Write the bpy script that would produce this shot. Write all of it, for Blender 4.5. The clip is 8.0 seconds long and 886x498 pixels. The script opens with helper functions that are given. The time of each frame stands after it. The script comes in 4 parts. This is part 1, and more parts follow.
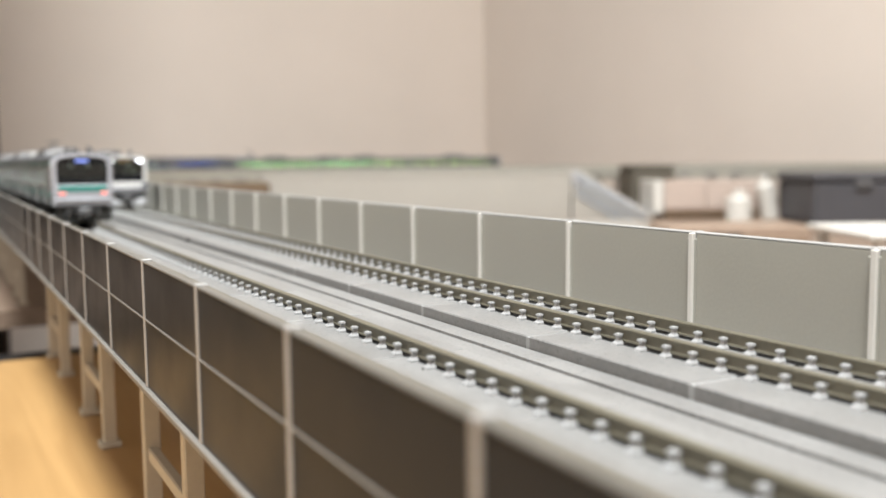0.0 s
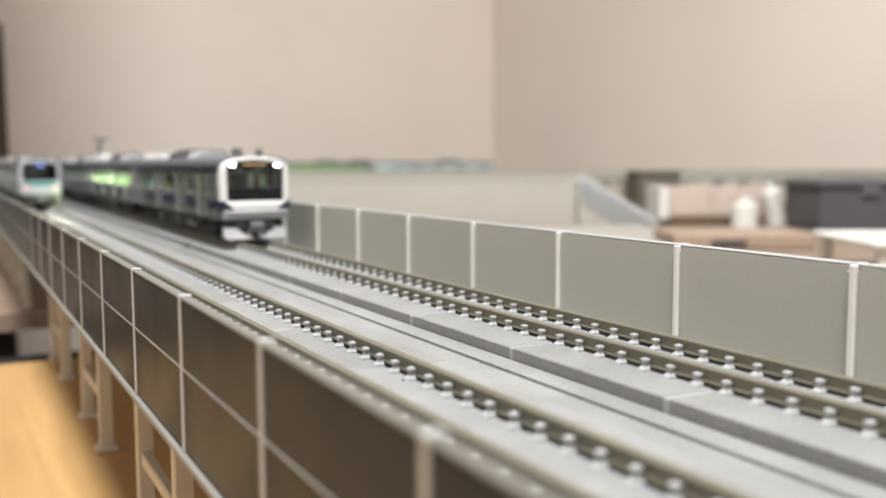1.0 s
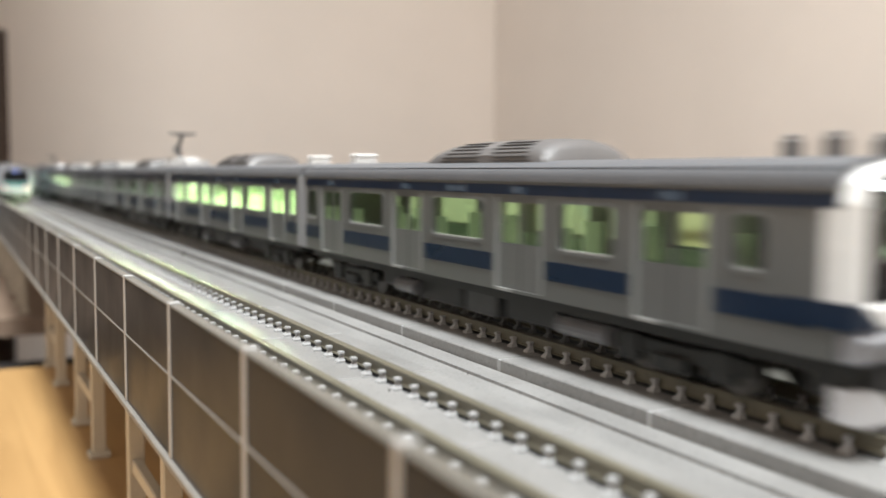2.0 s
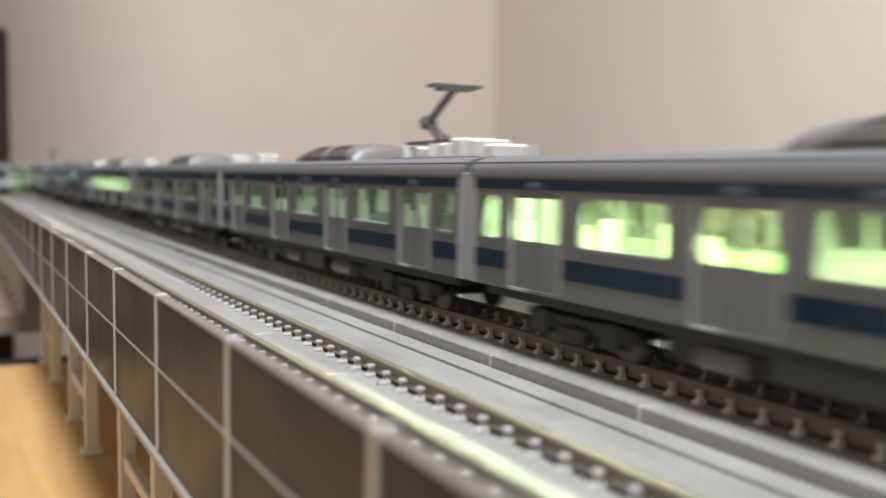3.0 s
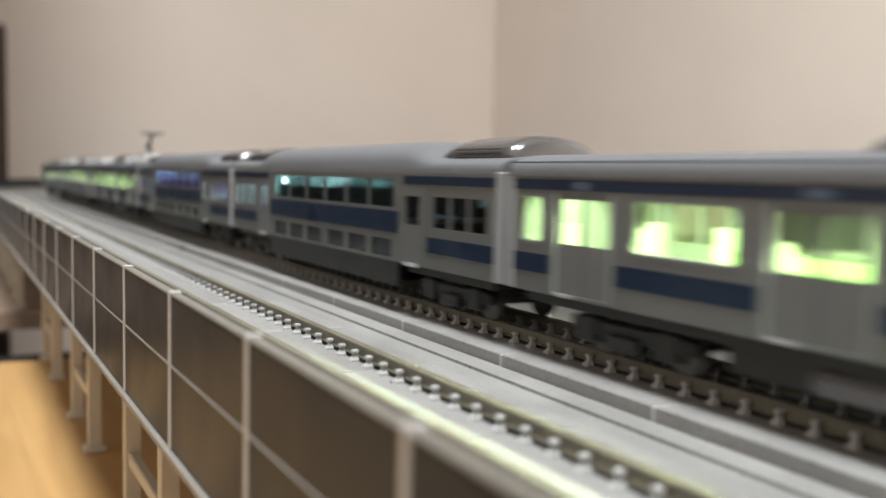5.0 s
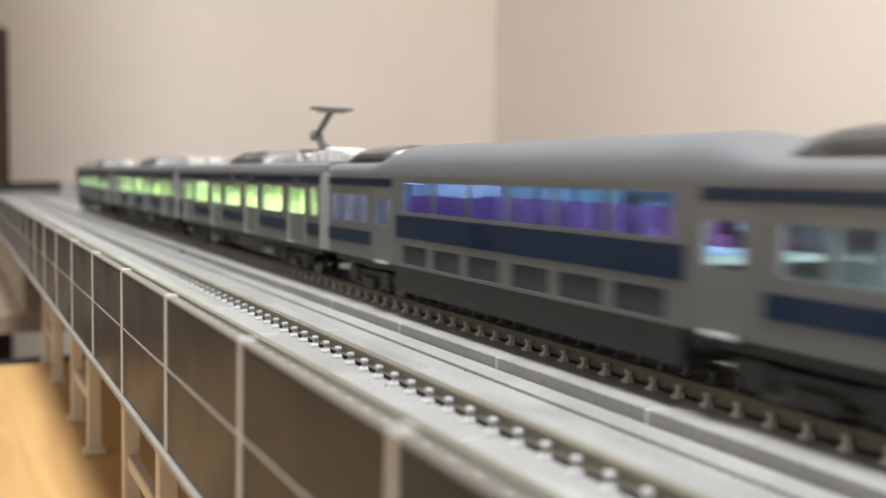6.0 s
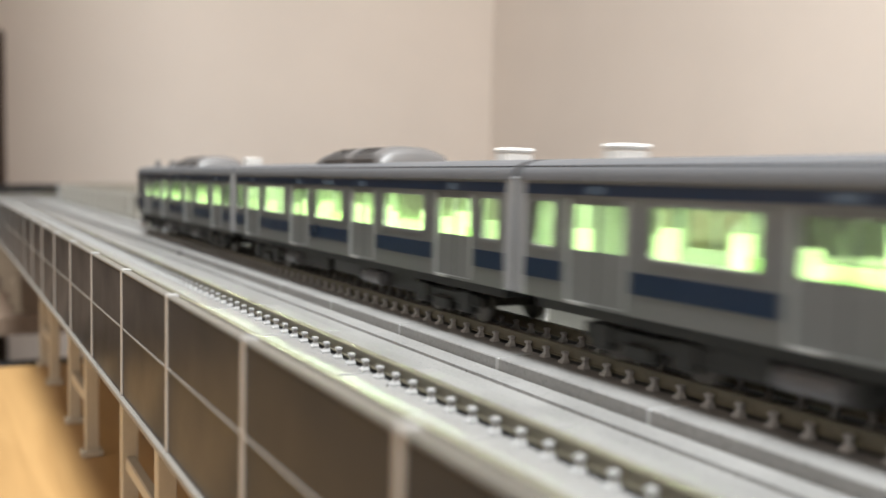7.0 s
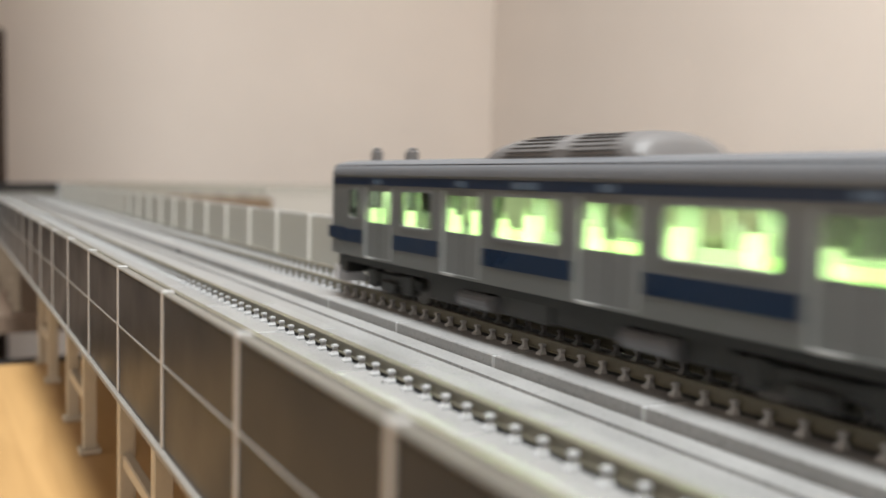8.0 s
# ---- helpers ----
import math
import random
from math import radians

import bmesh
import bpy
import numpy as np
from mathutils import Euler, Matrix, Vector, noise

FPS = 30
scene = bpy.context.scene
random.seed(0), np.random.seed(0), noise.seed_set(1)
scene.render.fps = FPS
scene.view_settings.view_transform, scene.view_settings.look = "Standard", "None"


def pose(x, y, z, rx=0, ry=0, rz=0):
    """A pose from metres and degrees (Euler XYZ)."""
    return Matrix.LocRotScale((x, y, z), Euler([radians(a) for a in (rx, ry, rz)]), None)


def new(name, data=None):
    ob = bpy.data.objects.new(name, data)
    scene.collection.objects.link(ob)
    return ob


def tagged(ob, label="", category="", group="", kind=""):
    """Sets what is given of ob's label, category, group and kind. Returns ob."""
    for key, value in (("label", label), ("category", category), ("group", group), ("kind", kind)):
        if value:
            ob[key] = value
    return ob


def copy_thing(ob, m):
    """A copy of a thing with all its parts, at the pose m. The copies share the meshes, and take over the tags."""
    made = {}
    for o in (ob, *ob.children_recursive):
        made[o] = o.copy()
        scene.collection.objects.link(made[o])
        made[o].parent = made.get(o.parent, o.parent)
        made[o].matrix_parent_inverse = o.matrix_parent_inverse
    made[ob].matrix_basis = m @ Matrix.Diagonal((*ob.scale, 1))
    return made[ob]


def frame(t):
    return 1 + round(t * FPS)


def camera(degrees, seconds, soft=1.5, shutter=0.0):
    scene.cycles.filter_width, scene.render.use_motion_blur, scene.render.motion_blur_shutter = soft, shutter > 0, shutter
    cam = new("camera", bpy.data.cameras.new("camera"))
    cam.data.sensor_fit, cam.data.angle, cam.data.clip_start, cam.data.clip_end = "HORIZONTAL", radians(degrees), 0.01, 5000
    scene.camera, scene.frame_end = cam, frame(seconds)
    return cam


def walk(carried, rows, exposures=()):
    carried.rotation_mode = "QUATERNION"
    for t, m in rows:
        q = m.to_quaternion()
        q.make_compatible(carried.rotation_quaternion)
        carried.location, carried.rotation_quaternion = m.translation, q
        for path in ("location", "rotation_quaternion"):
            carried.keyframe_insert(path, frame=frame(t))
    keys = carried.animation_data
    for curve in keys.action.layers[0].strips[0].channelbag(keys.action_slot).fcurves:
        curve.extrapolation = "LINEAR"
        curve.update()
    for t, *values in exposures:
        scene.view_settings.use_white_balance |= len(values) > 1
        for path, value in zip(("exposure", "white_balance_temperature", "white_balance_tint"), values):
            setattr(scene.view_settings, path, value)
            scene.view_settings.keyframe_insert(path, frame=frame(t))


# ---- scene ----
# camera path: hand-held, all lengths below in millimetres turned to metres by M
M = 0.001
cam = camera(51.47, 8.0, soft=1.6, shutter=0.4)
cam.data.dof.use_dof = True
cam.data.dof.focus_distance = 0.130
cam.data.dof.aperture_fstop = 22.6
CAMROWS = [
    (0.0, -78.03, 3.99, 20.97, -28.80, -5.60, 0.56),
    (0.5, -77.76, 3.13, 21.16, -28.67, -5.50, 0.25),
    (1.0, -75.87, 1.48, 22.12, -28.24, -5.38, 0.24),
    (1.5, -75.72, -0.00, 22.58, -28.17, -4.92, -0.13),
    (3.0, -73.69, 0.09, 21.14, -28.11, -4.53, -0.84),
    (3.5, -75.47, 0.16, 21.70, -28.15, -4.64, -0.79),
    (4.0, -76.08, -0.32, 21.99, -28.21, -4.58, -0.91),
    (4.5, -75.95, 0.87, 21.00, -28.27, -4.56, -1.15),
    (5.0, -75.46, 1.00, 21.05, -28.31, -4.56, -1.28),
    (6.5, -74.91, -0.07, 21.26, -28.16, -4.31, -1.13),
    (7.0, -75.49, 0.49, 20.80, -28.42, -4.18, -1.33),
    (7.5, -74.35, 0.87, 20.56, -28.40, -4.48, -1.23),
    (8.0, -75.02, 0.26, 20.52, -28.39, -4.20, -1.44),
]


def at(x, y, z, rx=0, ry=0, rz=0):
    return pose(x * M, y * M, z * M, rx, ry, rz)


walk(cam, [(t, at(x, y, z, 90 + pitch, roll, yaw)) for t, x, y, z, yaw, pitch, roll in CAMROWS],
     [(0.0, 0.1), (1.5, 0.09), (3.0, -0.1), (3.5, -0.06), (4.0, 0.2), (4.5, 0.2), (5.0, -0.12), (6.5, 0.2), (7.0, 0.05), (7.5, -0.25), (8.0, -0.04)])

# ---- light: one ceiling lamp in a closed room, with a dim warm surround ----
world = bpy.data.worlds.new("room_air")
scene.world = world
world.use_nodes = True
world.node_tree.nodes["Background"].inputs[0].default_value = (0.9, 0.8, 0.7, 1)
world.node_tree.nodes["Background"].inputs[1].default_value = 0.03
LAMP = (-0.2, -0.2, 1.65)


# ---- materials ----
def material(name, color, rough=0.5, metal=0.0, vary=0.12, scale=60.0, bump=0.0, fine=900.0, spread=0.0, coat=0.0):
    """Principled surface with broad and fine variation at real size (scale: features per metre)."""
    m = bpy.data.materials.new(name)
    m.use_nodes = True
    nt = m.node_tree
    b = nt.nodes["Principled BSDF"]
    b.inputs["Roughness"].default_value, b.inputs["Metallic"].default_value = rough, metal
    b.inputs["Coat Weight"].default_value = coat
    tc = nt.nodes.new("ShaderNodeTexCoord")
    n1, n2 = nt.nodes.new("ShaderNodeTexNoise"), nt.nodes.new("ShaderNodeTexNoise")
    n1.inputs["Scale"].default_value, n2.inputs["Scale"].default_value = scale, fine
    n1.inputs["Detail"].default_value, n2.inputs["Detail"].default_value = 4, 3
    nt.links.new(tc.outputs["Object"], n1.inputs["Vector"])
    nt.links.new(tc.outputs["Object"], n2.inputs["Vector"])
    add = nt.nodes.new("ShaderNodeMath")
    add.operation = "ADD"
    nt.links.new(n1.outputs[0], add.inputs[0])
    nt.links.new(n2.outputs[0], add.inputs[1])
    last = add
    if spread:
        info = nt.nodes.new("ShaderNodeObjectInfo")
        mul = nt.nodes.new("ShaderNodeMath")
        mul.operation = "MULTIPLY_ADD"
        nt.links.new(info.outputs["Random"], mul.inputs[0])
        mul.inputs[1].default_value = spread
        nt.links.new(add.outputs[0], mul.inputs[2])
        last = mul
    ramp = nt.nodes.new("ShaderNodeMapRange")
    ramp.inputs["From Min"].default_value, ramp.inputs["From Max"].default_value = 0.6, 1.4 + spread
    ramp.inputs["To Min"].default_value, ramp.inputs["To Max"].default_value = 1 - vary, 1 + vary
    nt.links.new(last.outputs[0], ramp.inputs["Value"])
    mix = nt.nodes.new("ShaderNodeVectorMath")
    mix.operation = "SCALE"
    mix.inputs[0].default_value = color
    nt.links.new(ramp.outputs[0], mix.inputs["Scale"])
    nt.links.new(mix.outputs[0], b.inputs["Base Color"])
    rr = nt.nodes.new("ShaderNodeMapRange")
    rr.inputs["From Min"].default_value, rr.inputs["From Max"].default_value = 0.3, 0.7
    rr.inputs["To Min"].default_value, rr.inputs["To Max"].default_value = max(0.02, rough - 0.08), min(1, rough + 0.08)
    nt.links.new(n1.outputs[0], rr.inputs["Value"])
    nt.links.new(rr.outputs[0], b.inputs["Roughness"])
    if bump:
        bn = nt.nodes.new("ShaderNodeBump")
        bn.inputs["Distance"].default_value = bump * M
        bn.inputs["Strength"].default_value = 0.6
        nt.links.new(n2.outputs[0], bn.inputs["Height"])
        nt.links.new(bn.outputs[0], b.inputs["Normal"])
    return m


def glow(name, color, strength):
    m = bpy.data.materials.new(name)
    m.use_nodes = True
    b = m.node_tree.nodes["Principled BSDF"]
    b.inputs["Base Color"].default_value = (*color, 1)
    b.inputs["Emission Color"].default_value = (*color, 1)
    b.inputs["Emission Strength"].default_value = strength
    return m


def glass(name, color, rough=0.03):
    m = bpy.data.materials.new(name)
    m.use_nodes = True
    b = m.node_tree.nodes["Principled BSDF"]
    b.inputs["Base Color"].default_value = (*color, 1)
    b.inputs["Transmission Weight"].default_value = 1.0
    b.inputs["Roughness"].default_value, b.inputs["IOR"].default_value = rough, 1.45
    return m


def wood(name, dark, light, rough=0.45):
    m = bpy.data.materials.new(name)
    m.use_nodes = True
    nt = m.node_tree
    b = nt.nodes["Principled BSDF"]
    tc, mp = nt.nodes.new("ShaderNodeTexCoord"), nt.nodes.new("ShaderNodeMapping")
    mp.inputs["Scale"].default_value = (40, 3, 40)
    n, r = nt.nodes.new("ShaderNodeTexNoise"), nt.nodes.new("ShaderNodeValToRGB")
    n.inputs["Scale"].default_value, n.inputs["Detail"].default_value, n.inputs["Distortion"].default_value = 3, 6, 1.2
    nt.links.new(tc.outputs["Object"], mp.inputs[0])
    nt.links.new(mp.outputs[0], n.inputs["Vector"])
    nt.links.new(n.outputs[0], r.inputs[0])
    r.color_ramp.elements[0].position, r.color_ramp.elements[1].position = 0.3, 0.7
    r.color_ramp.elements[0].color, r.color_ramp.elements[1].color = (*dark, 1), (*light, 1)
    nt.links.new(r.outputs[0], b.inputs["Base Color"])
    b.inputs["Roughness"].default_value = rough
    return m


def speckle(m, scale, amount):
    """Fine dark specks scattered over a surface."""
    nt = m.node_tree
    b = nt.nodes["Principled BSDF"]
    base = b.inputs["Base Color"].links[0].from_socket
    tc, n, r = nt.nodes.new("ShaderNodeTexCoord"), nt.nodes.new("ShaderNodeTexNoise"), nt.nodes.new("ShaderNodeMapRange")
    n.inputs["Scale"].default_value, n.inputs["Detail"].default_value = scale, 1
    r.inputs["From Min"].default_value, r.inputs["From Max"].default_value = 0.62, 0.72
    r.inputs["To Min"].default_value, r.inputs["To Max"].default_value = 1.0, 1.0 - amount
    mul = nt.nodes.new("ShaderNodeVectorMath")
    mul.operation = "SCALE"
    nt.links.new(tc.outputs["Object"], n.inputs["Vector"])
    nt.links.new(n.outputs[0], r.inputs["Value"])
    nt.links.new(base, mul.inputs[0])
    nt.links.new(r.outputs[0], mul.inputs["Scale"])
    nt.links.new(mul.outputs[0], b.inputs["Base Color"])


WALL = material("wallpaper", (0.86, 0.772, 0.7), 0.9, vary=0.04, scale=6, fine=420, bump=0.5)
CEIL = material("ceiling_board", (0.75, 0.72, 0.68), 0.9, vary=0.04, scale=4)
FLOOR = wood("floor_boards", (0.16, 0.09, 0.05), (0.26, 0.16, 0.09))
TABLE = wood("table_wood", (0.36, 0.21, 0.083), (0.44, 0.265, 0.11), 0.4)
TABLE2 = wood("brown_board", (0.2, 0.143, 0.105), (0.27, 0.197, 0.15), 0.5)
DARKWOOD = wood("dark_wood", (0.035, 0.02, 0.014), (0.07, 0.042, 0.03))
SLAB = material("slab_plastic", (0.222, 0.218, 0.213), 0.5, vary=0.24, scale=120, fine=2500, bump=0.05, spread=0.3)
SLABSIDE = material("deck_plastic", (0.222, 0.218, 0.213), 0.55, vary=0.24, scale=90, fine=2500, bump=0.05)
speckle(SLAB, 1500, 0.22)
speckle(SLABSIDE, 1500, 0.22)
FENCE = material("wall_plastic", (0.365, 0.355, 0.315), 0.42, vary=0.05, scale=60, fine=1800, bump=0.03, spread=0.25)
# same wall plastic with the outer side's shade put into a near-black base
FENCESHADE = material("shaded_wall_plastic", (0.025, 0.028, 0.033), 0.36, vary=0.12, scale=60, fine=1800, bump=0.01, spread=0.3)
FENCESHADE.node_tree.nodes["Principled BSDF"].inputs["Specular IOR Level"].default_value = 0.08
RIB = material("pale_edge", (0.35, 0.345, 0.34), 0.45, vary=0.06, scale=200)
COPING = material("worn_coping", (0.145, 0.136, 0.12), 0.4, vary=0.15, scale=150, fine=2500)
LEDGE = material("dull_ledge", (0.2, 0.185, 0.165), 0.6, vary=0.12, scale=120)
PIER = material("pier_plastic", (0.46, 0.42, 0.35), 0.5, vary=0.07, scale=80)
RAIL = material("brown_rail", (0.15, 0.136, 0.1), 0.5, 0.25, vary=0.15, scale=60, fine=1500)
CLIP = material("clip_plastic", (0.37, 0.37, 0.372), 0.45, vary=0.05, scale=300)
SILVER = material("silver_body", (0.165, 0.17, 0.167), 0.36, 0.45, vary=0.05, scale=40, fine=1500)
DOORM = material("door_silver", (0.172, 0.177, 0.176), 0.36, 0.4, vary=0.05, scale=40, fine=1500)
STEP = material("step_silver", (0.4, 0.4, 0.39), 0.35, 0.3, vary=0.1)
JAMB = material("pale_jamb", (0.28, 0.29, 0.285), 0.4, 0.2, vary=0.05, scale=80)
ENDGREY = material("end_grey", (0.26, 0.265, 0.275), 0.45, vary=0.06, scale=80)
BLUE = material("blue_stripe", (0.004, 0.014, 0.036), 0.33, vary=0.08, scale=80)
SIDESIGN = material("side_sign_blue", (0.06, 0.085, 0.12), 0.25, vary=0.1)
TEAL = material("teal_stripe", (0.02, 0.22, 0.19), 0.35, vary=0.08, scale=80)
ROOF = material("roof_grey", (0.125, 0.13, 0.141), 0.5, vary=0.06, scale=60, fine=1500, bump=0.02)
ACPALE = material("polished_roof_unit", (0.2, 0.2, 0.205), 0.22, 0.7, vary=0.08, scale=80)
LOWPANE = material("tinted_lower_pane", (0.045, 0.05, 0.055), 0.15, vary=0.1)
ROOFUNIT = material("roof_unit_grey", (0.13, 0.125, 0.125), 0.42, vary=0.08, scale=80)
BAND = material("unit_band", (0.145, 0.14, 0.14), 0.4, vary=0.08, scale=80)
GRILLE = material("grille_slot", (0.06, 0.056, 0.055), 0.6)
SLOT = material("slot_dark", (0.04, 0.04, 0.045), 0.6)
UNDER = material("underframe_grey", (0.014, 0.0148, 0.014), 0.5, vary=0.2, scale=90)
UNDERMID = material("underframe_mid", (0.035, 0.036, 0.036), 0.45, vary=0.15, scale=90)
UNDERPALE = material("underframe_pale", (0.1, 0.1, 0.105), 0.42, vary=0.1, scale=90)
WHEEL = material("wheel_steel", (0.12, 0.11, 0.10), 0.35, 0.8)
WHITE = material("cab_white", (0.74, 0.74, 0.73), 0.3, vary=0.03, scale=100)
PALE = material("cab_silver", (0.55, 0.56, 0.58), 0.3, 0.35, vary=0.05, scale=100)
BLACK = material("cab_black", (0.009, 0.0095, 0.012), 0.18, vary=0.1)
BLACK.node_tree.nodes["Principled BSDF"].inputs["Specular IOR Level"].default_value = 0.25
INSIDE = material("interior_plastic", (0.74, 0.77, 0.68), 0.6, vary=0.1, scale=100)
SEAT = material("seat_green", (0.34, 0.44, 0.24), 0.7, vary=0.15, scale=150)
SEATGREY = material("seat_grey_green", (0.2, 0.24, 0.2), 0.7, vary=0.15, scale=150)
SEATDARK = material("seat_dark", (0.05, 0.06, 0.065), 0.7, vary=0.15, scale=150)
SEATRED = material("seat_magenta", (0.28, 0.06, 0.16), 0.7, vary=0.15, scale=150)
PANE = glass("green_glass", (0.80, 0.97, 0.70))
PANEDIM = glass("pale_green_glass", (0.8, 0.93, 0.8))
PANECLEAR = glass("clear_glass", (0.86, 0.96, 0.97))
PANEBLUE = glass("blue_glass", (0.4, 0.65, 0.95))
PANEDARK = glass("smoke_glass", (0.5, 0.6, 0.62))
PANETEAL = glass("teal_smoke_glass", (0.3, 0.52, 0.54))
PANESMOKE = glass("deep_smoke_glass", (0.33, 0.4, 0.44))
BEIGE = material("beige_card", (0.385, 0.36, 0.325), 0.7, vary=0.06, scale=20)
STAIRBLUE = material("stair_blue_grey", (0.3, 0.34, 0.4), 0.6, vary=0.08, scale=40)
PINKWOOD = wood("pinkish_wood", (0.3, 0.215, 0.16), (0.37, 0.28, 0.215), 0.5)
PINKCARD = material("pinkish_box", (0.5, 0.41, 0.36), 0.7, vary=0.08, scale=20)
BROWN = material("brown_card", (0.15, 0.1, 0.06), 0.7, vary=0.15, scale=20)
OLIVE = material("olive_case", (0.12, 0.108, 0.085), 0.6, vary=0.12, scale=20)
GREYBOX = material("dark_grey_case", (0.07, 0.07, 0.08), 0.5, vary=0.15, scale=20)
CREAM = material("white_paper", (0.68, 0.66, 0.62), 0.6, vary=0.04, scale=20)
BLACKBOX = material("black_case", (0.008, 0.007, 0.007), 0.6)


# ---- mesh helpers, all in millimetres ----
def link(name, bm, mat, parent=None, label="", m=None):
    bmesh.ops.recalc_face_normals(bm, faces=bm.faces)
    bmesh.ops.scale(bm, vec=(M, M, M), verts=bm.verts)
    me = bpy.data.meshes.new(name)
    bm.to_mesh(me)
    bm.free()
    me.materials.append(mat)
    ob = new(name, me)
    if parent:
        ob.parent = parent
    if m is not None:
        ob.matrix_local = m
    if label:
        tagged(ob, label)
    return ob


def part(name, bm, mat, parent, label="", m=None):
    return link(name, bm, mat, parent, label, m)


def smooth(bm, angle=0.7):
    """Soft shading over gentle bends, crisp over sharp ones."""
    bm.normal_update()
    for f in bm.faces:
        f.smooth = True
    for e in bm.edges:
        if len(e.link_faces) == 2 and e.calc_face_angle(0.0) > angle:
            e.smooth = False
    return bm


def piece(name, mesh, parent, m):
    """A further object on a mesh that is already there."""
    ob = new(name, mesh)
    ob.parent = parent
    ob.matrix_local = m
    return ob


def thing(name, label, category, group="", kind="", m=None):
    ob = tagged(new(name), label, category, group, kind)
    ob.empty_display_size = 0.01
    if m is not None:
        ob.matrix_basis = m
    return ob


def box(bm, x0, x1, y0, y1, z0, z1, bevel=0.0, seg=1):
    r = bmesh.ops.create_cube(bm, size=1)
    bmesh.ops.scale(bm, vec=(x1 - x0, y1 - y0, z1 - z0), verts=r["verts"])
    bmesh.ops.translate(bm, vec=((x0 + x1) / 2, (y0 + y1) / 2, (z0 + z1) / 2), verts=r["verts"])
    if bevel:
        bmesh.ops.bevel(bm, geom=list({e for v in r["verts"] for e in v.link_edges}), offset=bevel, segments=seg, affect="EDGES", profile=0.6)
    return bm


def boxes(*specs, bevel=0.0):
    bm = bmesh.new()
    for s in specs:
        box(bm, *s, bevel=bevel)
    return bm


def cyl(bm, x, y, z, r, h, axis="z", seg=20, r2=None):
    q = bmesh.ops.create_cone(bm, cap_ends=True, segments=seg, radius1=r, radius2=r if r2 is None else r2, depth=h)
    turn = {"z": Matrix(), "x": Matrix.Rotation(math.pi / 2, 4, "Y"), "y": Matrix.Rotation(math.pi / 2, 4, "X")}[axis]
    bmesh.ops.transform(bm, matrix=Matrix.Translation((x, y, z)) @ turn, verts=q["verts"])
    return bm


def sweep(bm, section, stations):
    """Closed section of (offset, z) carried along stations of (x, y, heading vector)."""
    rings = []
    for x, y, hx, hy in stations:
        rings.append([bm.verts.new((x + o * hy, y - o * hx, z)) for o, z in section])
    n = len(section)
    for a, b in zip(rings, rings[1:]):
        for i in range(n):
            bm.faces.new((a[i], a[(i + 1) % n], b[(i + 1) % n], b[i]))
    bm.faces.new(rings[0])
    bm.faces.new(rings[-1][::-1])
    return bm


def rect(x0, x1, z0, z1):
    return [(x0, z0), (x1, z0), (x1, z1), (x0, z1)]


def holed(bm, x, y0, y1, z0, z1, holes, thick):
    """A wall in the plane x from (y0, z0) to (y1, z1), with square holes (a, b, c, d), given a thickness inwards."""
    ys = sorted({y0, y1, *[v for h in holes for v in h[:2]]})
    zs = sorted({z0, z1, *[v for h in holes for v in h[2:]]})
    sx = 1 if x > 0 else -1
    cache = {}

    def v(k, y, z):
        if (k, y, z) not in cache:
            cache[k, y, z] = bm.verts.new((x - sx * thick * k, y, z))
        return cache[k, y, z]

    full = {}
    for i in range(len(ys) - 1):
        for j in range(len(zs) - 1):
            cy, cz = (ys[i] + ys[i + 1]) / 2, (zs[j] + zs[j + 1]) / 2
            full[i, j] = not any(a < cy < b and c < cz < d for a, b, c, d in holes)
    for (i, j), f in full.items():
        if not f:
            continue
        a, b, c, d = ys[i], ys[i + 1], zs[j], zs[j + 1]
        for k in (0, 1):
            bm.faces.new((v(k, a, c), v(k, b, c), v(k, b, d), v(k, a, d)))
        for di, dj, p, q in ((-1, 0, (a, c), (a, d)), (1, 0, (b, c), (b, d)), (0, -1, (a, c), (b, c)), (0, 1, (a, d), (b, d))):
            if not full.get((i + di, j + dj), False):
                bm.faces.new((v(0, *p), v(0, *q), v(1, *q), v(1, *p)))
    return bm


# ---- plan: two tracks side by side, straight, then round a bend and along the far side ----
D, G, P = 34.85, 9.0, 29.65          # track spacing, rail spacing, slab and panel length
Y_BEND, R_BEND, TURN = 895.0, 380.0, radians(118)
L_FAR, R2 = 330.0, 300.0


def way(s, off=0.0):
    """Place and heading at s along the inner (right-hand) track; off: to the left of it."""
    if s <= Y_BEND:
        return -off, s, 0.0, 1.0
    a = (s - Y_BEND) / (R_BEND + off)
    if a <= TURN:
        r = R_BEND + off
        return R_BEND - r * math.cos(a), Y_BEND + r * math.sin(a), math.sin(a), math.cos(a)
    d = s - Y_BEND - TURN * (R_BEND + off)
    h = (math.sin(TURN), math.cos(TURN))
    r = R_BEND + off
    x, y = R_BEND - r * math.cos(TURN), Y_BEND + r * math.sin(TURN)
    if d <= L_FAR:
        return x + d * h[0], y + d * h[1], h[0], h[1]
    x, y = x + L_FAR * h[0], y + L_FAR * h[1]
    r2 = R2 + off
    b = (d - L_FAR) / r2
    cx, cy = x + h[1] * r2, y - h[0] * r2
    last = math.pi - TURN
    bb = min(b, last)
    ang = TURN + bb
    px, py = cx - math.cos(ang) * r2, cy + math.sin(ang) * r2
    hh = (math.sin(ang), math.cos(ang))
    d3 = max(0.0, (b - last) * r2)
    return px + hh[0] * d3, py + hh[1] * d3, hh[0], hh[1]


def stations(s0, s1, step=40.0, off=0.0):
    n = max(1, math.ceil((s1 - s0) / step))
    return [way(s0 + (s1 - s0) * i / n, off) for i in range(n + 1)]


Z_TABLE = -45.0
S_END = 3300.0


